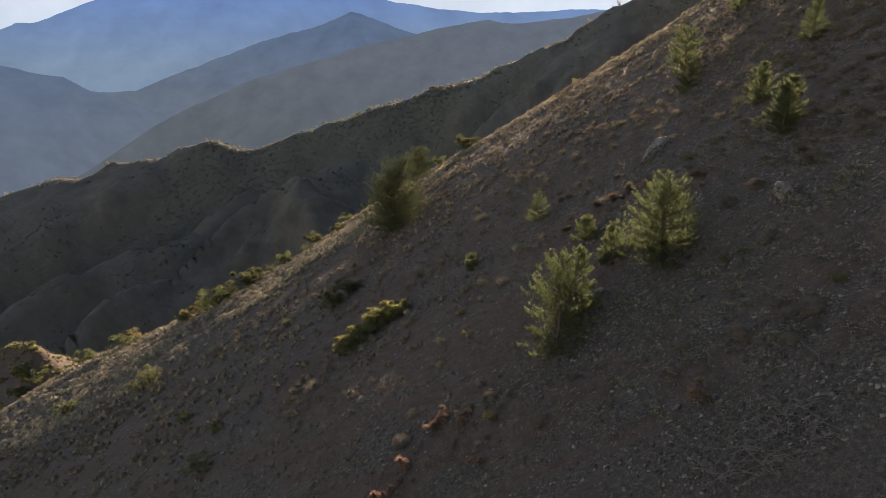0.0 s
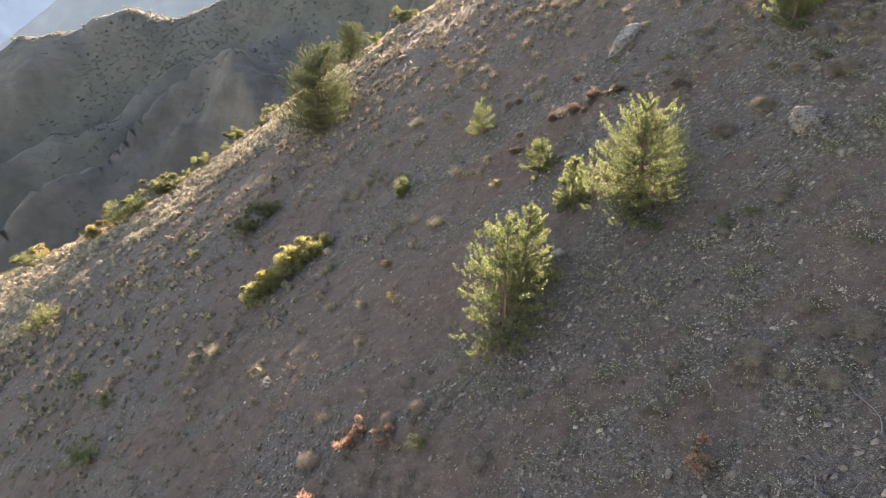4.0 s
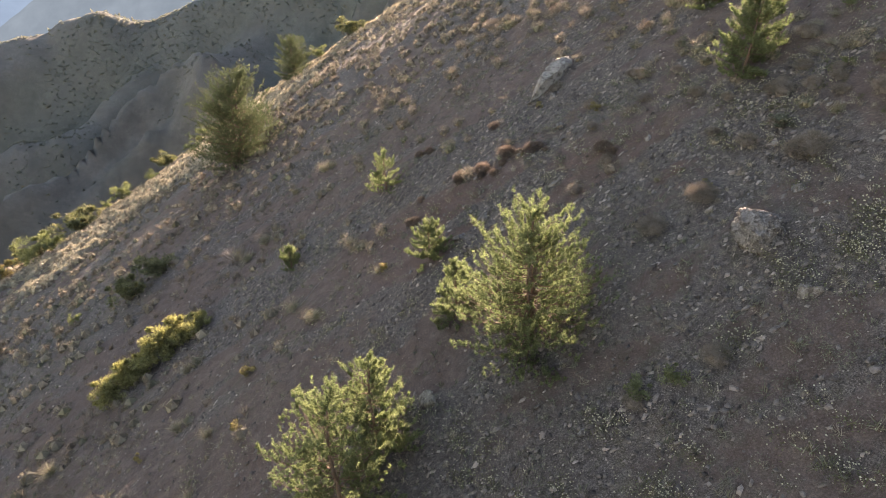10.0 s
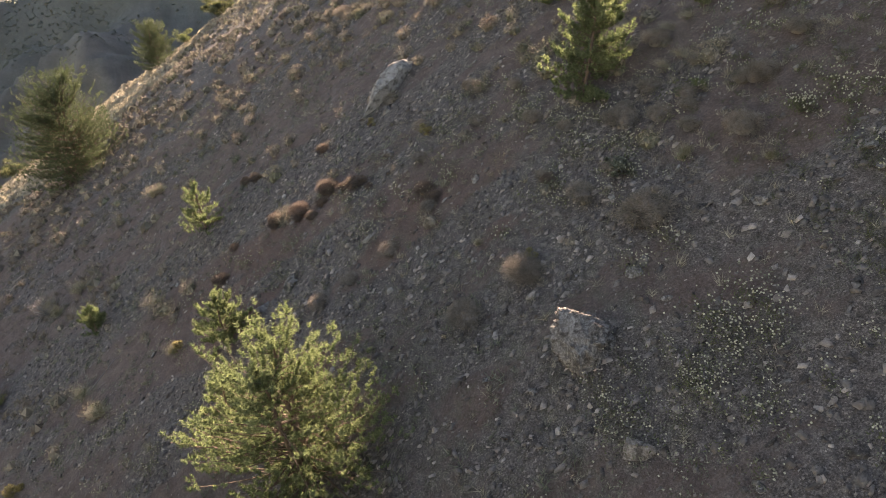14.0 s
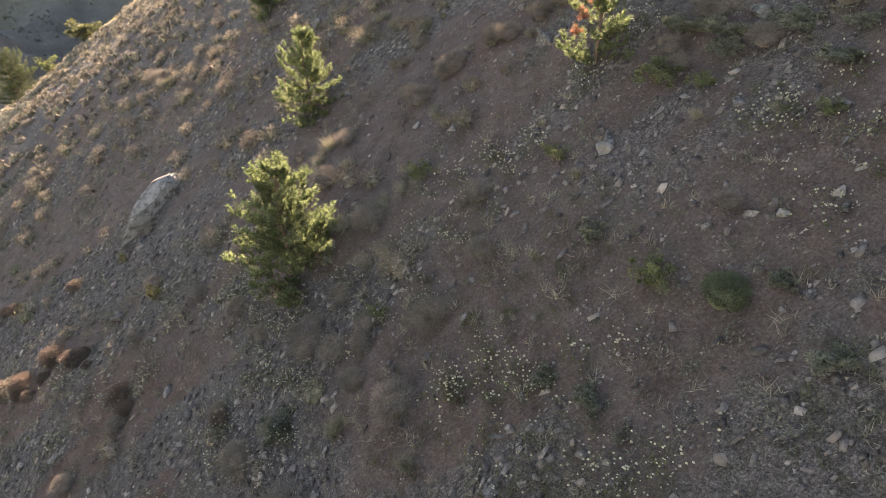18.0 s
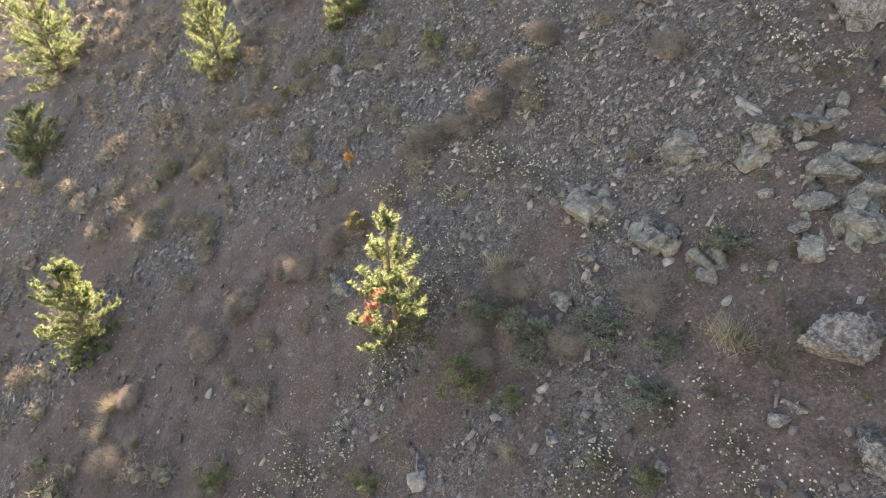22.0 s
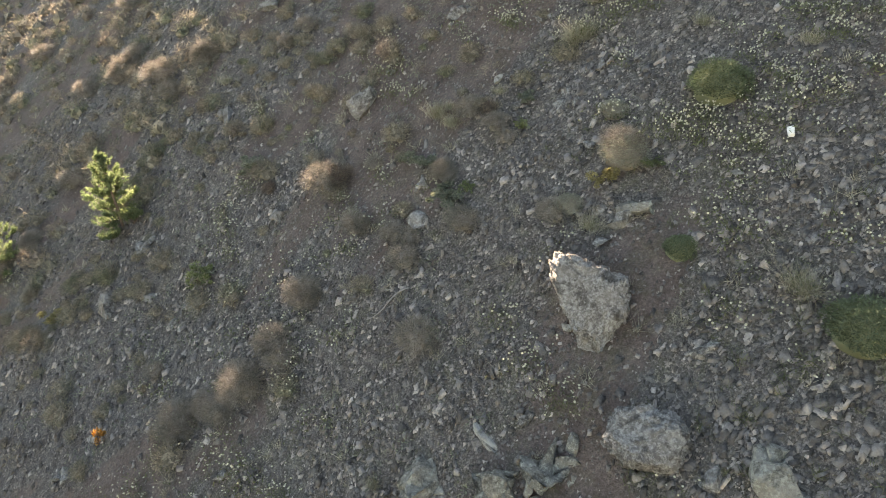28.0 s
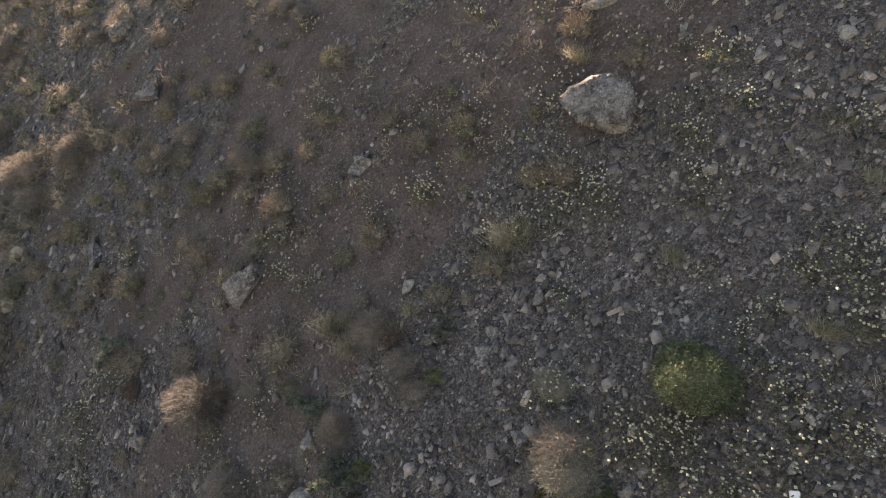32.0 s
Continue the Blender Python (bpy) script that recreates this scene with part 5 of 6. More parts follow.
cushion(30.69, 33.64, 0.83, 0.64)
cushion(29.88, 34.12, 0.84, 0.56)
cushion(28.71, 35.54, 1.02, 0.61)
cushion(27.89, 35.24, 1.01, 0.60)
cushion(27.22, 35.14, 1.11, 0.71)
cushion(26.24, 35.96, 0.98, 0.65)
cushion(26.63, 35.69, 0.74, 0.53)
cushion(31.28, 32.31, 0.78, 0.52)
cushion_green(33.63, 31.33, 1.06, 0.84)
sage_bush(32.36, 31.94, 0.93, 0.79)
sage_bush(31.46, 32.17, 0.54, 0.50)
sage_bush(32.79, 34.29, 0.45, 0.36)
sage_bush(30.87, 34.24, 0.72, 0.56)
sage_bush(32.92, 32.57, 0.58, 0.36)
sage_bush(29.99, 39.45, 0.92, 0.69)
sage_bush(31.20, 35.29, 0.60, 0.52)
grass_tuft(34.04, 34.33, 0.75, 0.80)
grass_tuft(32.09, 35.81, 0.71, 0.48)
grass_tuft(34.60, 32.28, 0.54, 0.43)
grass_tuft(36.31, 35.03, 0.57, 0.57)
grass_tuft(31.44, 43.36, 0.63, 0.77)
grass_tuft(30.08, 35.88, 0.46, 0.60)
grass_tuft(32.26, 35.66, 0.35, 0.35)
grass_tuft(32.78, 34.89, 0.42, 0.25)
grass_tuft(34.52, 30.59, 0.51, 0.36)
grass_tuft(35.97, 31.00, 0.40, 0.32)
grass_tuft(34.69, 35.69, 0.46, 0.46)
cushion_red(32.43, 34.82, 0.50, 0.36)
cushion_red(30.53, 36.89, 0.97, 0.72)
cushion_red(29.81, 38.53, 0.55, 0.44)
cushion(31.27, 34.70, 0.66, 0.58)
cushion(32.08, 34.05, 0.55, 0.39)
cushion(30.98, 36.36, 0.56, 0.37)
cushion(35.97, 42.20, 0.83, 0.75)
cushion(35.94, 41.40, 0.66, 0.59)
cushion(33.26, 41.98, 0.93, 0.79)
cushion(32.74, 42.16, 0.80, 0.59)
cushion(31.99, 45.46, 1.28, 0.96)
cushion(30.96, 46.65, 1.53, 1.02)
cushion(32.77, 53.41, 1.35, 0.99)
cushion(34.04, 48.48, 0.81, 0.81)
cushion(34.61, 45.44, 0.74, 0.64)
cushion(34.41, 48.21, 0.73, 0.80)
cushion(33.31, 39.99, 0.82, 0.52)
cushion(30.69, 45.43, 1.12, 0.80)
cushion(30.45, 49.29, 1.15, 1.15)
cushion(31.35, 49.40, 1.15, 0.96)
cushion(30.17, 34.40, 0.66, 0.50)
leafy_bush(27.89, 42.10, 0.71, 1.27)
leafy_bush(27.87, 38.29, 0.69, 0.80)
leafy_bush(32.30, 33.94, 0.31, 0.31)
leafy_bush(32.31, 31.43, 0.41, 0.28)
leafy_bush(31.08, 33.99, 0.35, 0.28)
ochre_bush(31.79, 31.97, 0.31, 0.38)
cushion(8.46, 19.89, 0.78, 0.75)
cushion(9.98, 19.05, 1.22, 0.73)
cushion(10.18, 18.27, 0.56, 0.56)
cushion(11.33, 18.80, 0.72, 0.58)
cushion(11.82, 18.50, 1.21, 0.72)
cushion(10.80, 17.53, 0.85, 0.69)
cushion(7.82, 18.84, 0.46, 0.52)
cushion(11.22, 23.84, 0.63, 0.42)
cushion(1.69, 24.32, 0.70, 0.78)
cushion(2.00, 22.77, 0.91, 0.80)
cushion(1.09, 22.97, 0.83, 0.75)
cushion(2.86, 22.46, 0.64, 0.71)
cushion(5.03, 21.43, 0.66, 0.49)
cushion(-1.69, 22.86, 1.21, 1.01)
cushion(3.52, 19.73, 0.95, 0.64)
cushion(11.50, 17.76, 0.70, 0.56)
cushion(11.36, 19.72, 0.60, 0.45)
cushion(12.82, 23.94, 0.89, 0.64)
cushion(16.75, 28.33, 1.32, 0.88)
cushion(13.39, 28.72, 1.07, 0.85)
cushion(14.54, 28.94, 1.09, 0.87)
cushion_red(11.26, 37.44, 1.11, 0.83)
cushion_red(10.32, 37.29, 1.10, 0.83)
cushion_red(12.03, 36.65, 0.98, 0.81)
cushion_red(9.53, 37.83, 0.95, 0.73)
cushion_red(7.46, 36.84, 0.82, 0.71)
cushion_red(13.61, 33.78, 0.90, 0.60)
cushion_red(8.27, 43.10, 0.78, 0.65)
leafy_bush(-14.19, 30.17, 1.95, 1.63)
leafy_bush(-14.70, 34.33, 1.26, 1.05)
leafy_bush(1.92, 21.36, 0.77, 0.59)
leafy_bush(11.99, 23.90, 0.71, 0.42)
leafy_bush(11.31, 24.06, 0.78, 0.46)
leafy_bush(12.82, 19.17, 0.66, 0.60)
grass_tuft(-7.92, 33.81, 1.22, 0.92)
grass_tuft(-1.35, 24.61, 0.76, 0.63)
grass_tuft(-0.12, 28.17, 0.82, 0.59)
grass_tuft(-0.07, 30.77, 0.83, 0.54)
grass_tuft(-1.76, 32.45, 0.90, 0.58)
grass_tuft(3.66, 34.24, 0.93, 0.47)
grass_tuft(3.02, 50.01, 1.17, 0.78)
grass_tuft(-1.02, 44.50, 1.21, 0.85)
grass_tuft(4.91, 38.64, 1.05, 0.70)
grass_tuft(6.05, 34.66, 0.62, 0.57)
grass_tuft(-0.12, 45.37, 1.22, 0.72)
grass_tuft(-2.36, 36.26, 1.01, 0.59)
red_bush(-0.05, 23.05, 0.97, 0.78)
red_bush(-0.43, 22.86, 0.97, 0.70)
red_bush(0.81, 22.24, 0.92, 0.66)
red_bush(7.86, 16.93, 1.02, 0.94)
herb_clump(35.84, 32.99, 0.46, 0.38)
herb_clump(36.77, 33.14, 0.49, 0.40)
herb_clump(36.28, 32.59, 0.46, 0.38)
herb_clump(36.40, 31.46, 0.45, 0.38)
herb_clump(33.01, 31.52, 0.39, 0.33)
herb_clump(33.14, 31.16, 0.39, 0.32)
herb_clump(33.28, 30.46, 0.38, 0.32)
herb_clump(34.60, 33.90, 0.45, 0.38)
herb_clump(34.09, 35.82, 0.50, 0.42)
herb_clump(34.28, 34.18, 0.46, 0.38)
herb_clump(28.57, 38.11, 0.65, 0.54)
herb_clump(29.63, 39.19, 0.67, 0.55)
herb_clump(31.05, 40.89, 0.72, 0.60)
herb_clump(35.30, 30.76, 0.42, 0.35)
herb_clump(34.67, 30.30, 0.40, 0.33)
herb_clump(32.87, 32.52, 0.41, 0.34)
herb_clump(32.59, 37.88, 0.57, 0.48)
herb_clump(33.58, 30.29, 0.38, 0.32)
herb_clump(35.45, 32.55, 0.44, 0.37)
herb_clump(35.07, 30.59, 0.41, 0.34)
herb_clump(32.96, 30.47, 0.38, 0.32)
herb_clump(28.85, 38.71, 0.67, 0.56)
herb_clump(8.31, 23.58, 0.63, 0.47)
herb_clump(10.94, 21.80, 0.58, 0.43)
herb_clump(9.22, 20.73, 0.55, 0.42)
herb_clump(10.35, 20.62, 0.55, 0.41)
herb_clump(11.57, 19.49, 0.53, 0.39)
herb_clump(10.56, 23.56, 0.62, 0.47)
herb_clump(11.71, 22.21, 0.59, 0.44)
herb_clump(7.72, 22.93, 0.62, 0.46)
herb_clump(8.11, 21.18, 0.57, 0.43)
herb_clump(8.46, 19.84, 0.54, 0.40)
herb_clump(9.76, 19.07, 0.52, 0.39)
herb_clump(13.17, 20.87, 0.57, 0.42)
herb_clump(12.27, 18.63, 0.51, 0.38)
herb_clump(5.13, 21.24, 0.60, 0.45)
herb_clump(6.91, 20.48, 0.56, 0.42)
herb_clump(10.35, 18.10, 0.50, 0.37)
herb_clump(10.73, 20.51, 0.55, 0.41)
herb_clump(10.00, 20.35, 0.54, 0.41)
herb_clump(11.94, 19.69, 0.53, 0.40)
herb_clump(9.57, 22.71, 0.60, 0.45)
herb_clump(8.78, 22.29, 0.59, 0.45)
herb_clump(16.01, 27.41, 0.44, 0.33)
herb_clump(16.91, 25.20, 0.40, 0.30)
herb_clump(15.64, 24.50, 0.37, 0.28)
herb_clump(16.23, 25.04, 0.39, 0.29)
herb_clump(16.61, 27.49, 0.45, 0.33)
herb_clump(14.64, 25.41, 0.39, 0.29)
herb_clump(25.18, 35.53, 0.44, 0.33)
herb_clump(29.06, 39.25, 0.54, 0.40)
herb_clump(28.12, 37.20, 0.48, 0.36)
herb_clump(29.83, 31.90, 0.48, 0.38)
herb_clump(29.54, 31.16, 0.46, 0.37)
herb_clump(29.41, 30.48, 0.45, 0.36)
herb_clump(33.23, 31.26, 0.56, 0.45)
herb_clump(32.86, 31.55, 0.55, 0.44)
herb_clump(26.60, 33.13, 0.38, 0.28)
herb_clump(25.28, 45.01, 0.53, 0.35)

# ---- dead wood ----
def brush_pile(x, y, wide):
    ob = thing("brush_pile", x, y, "tangled pile of bleached dead branches", "brushwood")
    r = np.random.default_rng(31)
    for k in range(60):
        a, rad = r.uniform(0, 6.28), wide * 0.5 * r.uniform(0, 1) ** 0.7
        p = np.array([math.cos(a) * rad, math.sin(a) * rad * 0.8, 0])
        d = r.uniform(0, 6.28)
        ln = wide * r.uniform(0.2, 0.5)
        t = np.linspace(0, 1, 7)[:, None]
        line = p + np.array([math.cos(d), math.sin(d), 0]) * ln * (t - 0.5) + r.normal(size=(7, 3)) * 0.04
        line[:, 2] = height(x + line[:, 0], y + line[:, 1]) - float(height(x, y)) + 0.04 + 0.22 * r.uniform(0, 1) * np.sin(t[:, 0] * 3.14) + r.uniform(0, 0.25) * (1 - rad / wide)
        pieces = [tube(line, np.linspace(0.011, 0.004, 7), 4)]
        for j in range(4):
            q = line[r.integers(2, 6)]
            e = q + np.array([math.cos(d + r.uniform(-1, 1)), math.sin(d + r.uniform(-1, 1)), r.uniform(0, 0.5)]) * ln * 0.35
            pieces.append(tube(np.array([q, (q + e) / 2 + r.normal(size=3) * 0.03, e]), np.array([0.007, 0.005, 0.002]), 3))
        part("branch", mesh_from("branch", *joined(pieces), MAT["dead_wood"], True), ob)


def dead_branch(x, y, ln, turn, forks, label):
    r = np.random.default_rng(int(x * 10 + y))
    c, s = math.cos(radians(turn)), math.sin(radians(turn))
    t = np.linspace(-0.5, 0.5, 9)[:, None]
    line = np.array([c, s, 0]) * ln * t + np.array([-s, c, 0]) * 0.10 * ln * np.sin(t * 5)
    line[:, 2] = height(x + line[:, 0], y + line[:, 1]) - float(height(x, y)) + 0.03
    pieces = [tube(line, np.linspace(0.017, 0.005, 9), 6)]
    for j in range(forks):
        q = line[r.integers(2, 8)]
        e = q + np.array([c + r.uniform(-1, 1), s + r.uniform(-1, 1), r.uniform(0.1, 0.5)]) * ln * 0.28
        pieces.append(tube(np.array([q, (q + e) / 2 + r.normal(size=3) * 0.02, e]), np.array([0.009, 0.006, 0.003]), 5))
    ob = new("dead_branch", mesh_from("dead_branch", *joined(pieces), MAT["dead_wood"], True))
    ob.location = (x, y, float(height(x, y)))
    tagged(ob, label, "dead branch", "fallen dead branches")


def snag(x, y, tall):
    ob = thing("dead_bush", x, y, "bleached white dead bush", "bush")
    r = np.random.default_rng(77)
    for k in range(9):
        part("twig", mesh_from("twig", *stems(5, tall * 0.9, tall, 0.016, r), MAT["dead_wood"], True), ob)


brush_pile(8.6, 14.15, 3.1)
dead_branch(10.95, 16.8, 1.7, 70, 3, "bleached crooked branch lying on the scree")
dead_branch(3.2, 36.5, 1.4, 30, 4, "thin grey dead branch in dry grass")
dead_branch(18.6, 44.5, 1.3, 10, 5, "pale dead twig lying on bare soil")
dead_branch(29.2, 33.8, 0.7, 150, 3, "thin pale stick on the scree")
snag(-1.75, 45.2, 0.9)


def white_block(x, y):
    bm = bmesh.new()
    bmesh.ops.create_cube(bm, size=1.0)
    for v in bm.verts:
        v.co.x *= 0.085 + 0.02 * v.co.y
        v.co.y *= 0.14
        v.co.z *= 0.07
    bmesh.ops.bevel(bm, geom=bm.edges[:], offset=0.008, segments=2, affect="EDGES")
    me = bpy.data.meshes.new("white_block")
    bm.to_mesh(me)
    bm.free()
    me.materials.append(MAT["white_block"])
    ob = new("white_block", me)
    ob.matrix_basis = lean_to_slope(x, y, -60, -0.06)
    tagged(ob, "small clean white rectangular block among cobbles", "block")


white_block(33.15, 30.05)

# ---- growth and stones past counting ----
def spread(n, x0, x1, y0, y1, keep, seed):
    """Random places in an oblong of the plan, kept by chance where keep(x, y) is high."""
    r = np.random.default_rng(seed)
    x, y = r.uniform(x0, x1, n), r.uniform(y0, y1, n)
    ok = r.uniform(0, 1, n) < keep(x, y)
    return x[ok], y[ok], r


def stuff(name, me, label, category):
    return tagged(new(name, me), label, category, kind="stuff")


x, y, r = spread(170000, -6, 42, 13, 54, stony, 1)
stuff("scree", mesh_from("scree", *chips(x, y, 0.030 + 0.090 * r.uniform(0, 1, len(x)) ** 3.0, 2), MAT["shale"]), "grey shale chips covering the slope", "scree")
x, y, r = spread(150000, -60, 40, 24, 104, lambda x, y: stony(x, y) * (y < rim_y(x)) * ((y > 52) | (x < -6)), 3)
stuff("scree", mesh_from("scree", *shards(x, y, 0.07 + 0.15 * r.uniform(0, 1, len(x)) ** 2, 4), MAT["shale"]), "grey shale chips on the far part of the slope", "scree")
x, y, r = spread(200000, 0, 42, 14, 48, lambda x, y: np.clip(0.2 + 0.8 * stony(x, y), 0, 1), 7)
stuff("gravel", mesh_from("gravel", *shards(x, y, 0.025 + 0.035 * r.uniform(0, 1, len(x)), 8), MAT["shale"]), "fine grey gravel between the stones", "gravel")
x, y, r = spread(70000, 21, 40, 27, 45, lambda x, y: np.clip(0.25 + 0.9 * stony(x, y), 0, 1), 28)
stuff("gravel", mesh_from("gravel", *shards(x, y, 0.03 + 0.05 * r.uniform(0, 1, len(x)) ** 2, 29), MAT["shale"]), "broken grey shale splinters high on the slope", "gravel")
x, y, r = spread(42000, 27, 39, 27, 39, lambda x, y: np.clip(0.15 + 0.9 * stony(x, y), 0, 1), 38)
stuff("pebbles", mesh_from("pebbles", *chips(x, y, 0.018 + 0.042 * r.uniform(0, 1, len(x)) ** 2, 39), MAT["shale"]), "small grey pebbles strewn over the earth", "pebbles")
x, y, r = spread(19000, 26, 40, 23, 31, lambda x, y: np.clip(1.2 - ((x - 33) / 4) ** 2 - ((y - 27.5) / 2.6) ** 2, 0, 1), 5)
stuff("cobbles", mesh_from("cobbles", *chips(x, y, 0.035 + 0.07 * r.uniform(0, 1, len(x)) ** 2, 6), MAT["shale"]), "loose grey-green cobbles", "cobbles")


def strewn(places, one, r, low, high):
    """Copies of a small growth, each turned and sized by chance, as one array of corners."""
    x, y = places
    z = height(x, y)
    out = []
    for i in range(len(x)):
        c = one[i % len(one)] * r.uniform(low, high)
        a = r.uniform(0, 6.28)
        ca, sa = math.cos(a), math.sin(a)
        out.append(np.stack([c[:, 0] * ca - c[:, 1] * sa + x[i], c[:, 0] * sa + c[:, 1] * ca + y[i], c[:, 2] + z[i] - 0.02], -1))
    return np.concatenate(out)


def near_rim(x, y):
    d = rim_y(x) - y
    return np.clip(1.2 - np.abs(d - 13) / 17, 0, 1) * np.clip(0.6 + 2.6 * fbm(x, y, 5, 3, 95), 0.12, 1)


tufts = [tuft(18, 0.30, 0.40, 0.26, rng, 0.026) for k in range(8)]
x, y, r = spread(34000, -62, 46, 52, 112, near_rim, 8)
stuff("dry_grass", blade_mesh("dry_grass", strewn((x, y), tufts, r, 0.5, 1.25), MAT["straw"]), "sunlit straw-coloured grass along the shoulder", "dry grass")
tufts = [tuft(44, 0.16, 0.17, 0.14, rng, 0.007) for k in range(8)]
x, y, r = spread(7000, -8, 42, 13, 62, lambda x, y: np.clip(0.35 + 2.4 * fbm(x, y, 5, 3, 97), 0.03, 1), 9)
stuff("dry_grass", blade_mesh("dry_grass", strewn((x, y), tufts, r, 0.5, 1.3), MAT["straw"]), "thin dry grass between the stones", "dry grass")


def thorny(x, y):
    return np.clip(0.30 + 2.6 * fbm(x + 0.5 * y, y, 7, 3, 99), 0.02, 1) * np.clip((y - 20) / 18 + 0.25, 0.2, 1)


domes = [dome(110, 0.28, 0.20, 0.10, rng, 0.012) for k in range(8)]
x, y, r = spread(6500, -10, 44, 20, 80, thorny, 12)
stuff("low_thorns", blade_mesh("low_thorns", strewn((x, y), domes, r, 0.4, 1.25), MAT["thorn"]), "low grey-brown thorny growth", "low thorns")


def mound(spines, rad, tall, spike, wide, level=2, body=0.58):
    """A matted cushion: a lumpy body under a coat of short spines, as loose three-cornered leaves."""
    co, fa = BALLS[level]
    co = co * np.array([rad, rad, tall]) * (body + 0.35 * fbm(co[:, 0] * 2 + rng.uniform(0, 50), co[:, 1] * 2 + co[:, 2], 1.0, 2, 6))[:, None]
    core = co[fa[co[fa][:, :, 2].mean(1) > -0.1 * tall]].reshape(-1, 3)
    v = unit(rng.normal(size=(spines, 3)))
    v[:, 2] = np.abs(v[:, 2])
    base = v * np.array([rad, rad, tall]) * rng.uniform(0.5, 1.0, (spines, 1))
    return np.concatenate([core, blades(base, v + rng.normal(size=(spines, 3)) * 0.6, spike * rng.uniform(0.5, 1.2, spines), wide)])


def moundy(x, y):
    high = smooth((x - 19) / 8) * smooth((y - 37) / 8)
    rim = np.clip(1.3 - np.abs(rim_y(x) - y - 18) / 32, 0, 1)
    return np.clip(high + rim + 0.34 * smooth((y - 26) / 10), 0, 1) * np.clip(0.7 + 2.2 * fbm(x, y, 5.0, 3, 120), 0.12, 1)


mounds = [mound(60, 0.34, 0.28, 0.12, 0.024, 1) for k in range(10)]
x, y, r = spread(36000, -58, 46, 26, 106, lambda x, y: moundy(x, y) * ((y > 43) | (x < 20)), 13)
edge = rim_y(x) - y < 10 + 20 * smooth((6 - x) / 10) + 16 * fbm(x, y, 6.0, 2, 121)
some = ~edge & (r.uniform(0, 1, len(x)) < 0.42)
near = some & (x > 4) & (y < 58)
fine_mounds = [mound(420, 0.34, 0.34, 0.10, 0.011, 2, 0.56) for k in range(8)]
round_mounds = [mound(100, 0.34, 0.36, 0.10, 0.026, 1, 0.76) for k in range(10)]
stuff("tussocks", blade_mesh("tussocks", strewn((x[near], y[near]), fine_mounds, r, 0.45, 1.45), MAT["tussock"]), "matted tan and grey-brown tussocks on the slope", "tussocks")
some = some & ~near
stuff("tussocks", blade_mesh("tussocks", strewn((x[some], y[some]), round_mounds, r, 0.45, 1.5), MAT["tussock"]), "grey-brown tussocks on the far part of the slope", "tussocks")
full = [mound(90, 0.34, 0.34, 0.11, 0.030, 1, 0.86) for k in range(10)]
stuff("tussocks", blade_mesh("tussocks", strewn((x[edge], y[edge]), full, r, 0.5, 1.6), MAT["straw"]), "straw-coloured tussocks along the sunlit shoulder", "tussocks")
tussock_meshes = [blade_mesh("tussock", mound(1700, 0.34, 0.30, 0.11, 0.007), MAT["tussock"]) for k in range(6)]
x, y, r = spread(1300, 21, 40, 34, 44, moundy, 19)
for k in range(min(299, len(x))):
    ob = new("tussock", tussock_meshes[k % 6])
    s = 0.35 + 0.75 * r.uniform(0, 1) ** 1.5
    ob.matrix_basis = Matrix.LocRotScale((x[k], y[k], float(height(x[k], y[k])) - 0.03), Euler((0, 0, r.uniform(0, 6.28))), (s, s, s * r.uniform(0.7, 1.1)))
    tagged(ob, "small matted tussock of dry grey-brown growth", "tussock", "matted tussocks")


tufts = [tuft(30, 0.30, 0.30, 0.15, rng, 0.020) for k in range(8)]
x, y, r = spread(5200, -50, 2, 20, 84, lambda x, y: np.clip(0.35 + 2.4 * fbm(x * 0.6, y, 6, 3, 98), 0.05, 1), 10)
stuff("dry_grass", blade_mesh("dry_grass", strewn((x, y), tufts, r, 0.5, 1.4), MAT["thorn"]), "grey-brown withered grass lower on the slope", "dry grass")
x, y, r = spread(16000, -48, 14, 18, 78, lambda x, y: np.clip(0.45 + 2.4 * fbm(x, y * 0.7, 4, 3, 93), 0.05, 1), 18)
tufts = [tuft(18, 0.15, 0.16, 0.10, rng, 0.016) for k in range(8)]
stuff("low_grass", blade_mesh("low_grass", strewn((x, y), tufts, r, 0.6, 1.5), MAT["sage"]), "short grey-green grass lower on the slope", "grass")
x, y, r = spread(1300, 12, 46, 42, 82, lambda x, y: np.clip(0.4 + 2.4 * fbm(x * 0.6 + 0.2 * y, y, 6, 3, 88), 0.03, 1), 11)
domes = [dome(130, 0.40, 0.30, 0.12, rng, 0.018) for k in range(8)]
stuff("low_thorns", blade_mesh("low_thorns", strewn((x, y), domes, r, 0.5, 1.3), MAT["thorn"]), "tan thorny mounds on the upper slope", "low thorns")


def flowery(x, y):
    band = np.clip(1.25 - np.abs(y - 24.0 - 0.16 * x) / 10.5, 0, 1) * np.clip((x + 2) / 9, 0.1, 1)
    low = 0.6 * np.exp(-((x - 11) / 5) ** 2 - ((y - 20) / 5) ** 2) - 0.4 * np.exp(-((x - 25) / 6) ** 2 - ((y - 26) / 5) ** 2)
    return np.clip(band * np.clip(0.22 + low + 2.9 * fbm(x, y, 2.4, 3, 101), 0.0, 1) + 0.3 * np.maximum(low, 0), 0, 1)


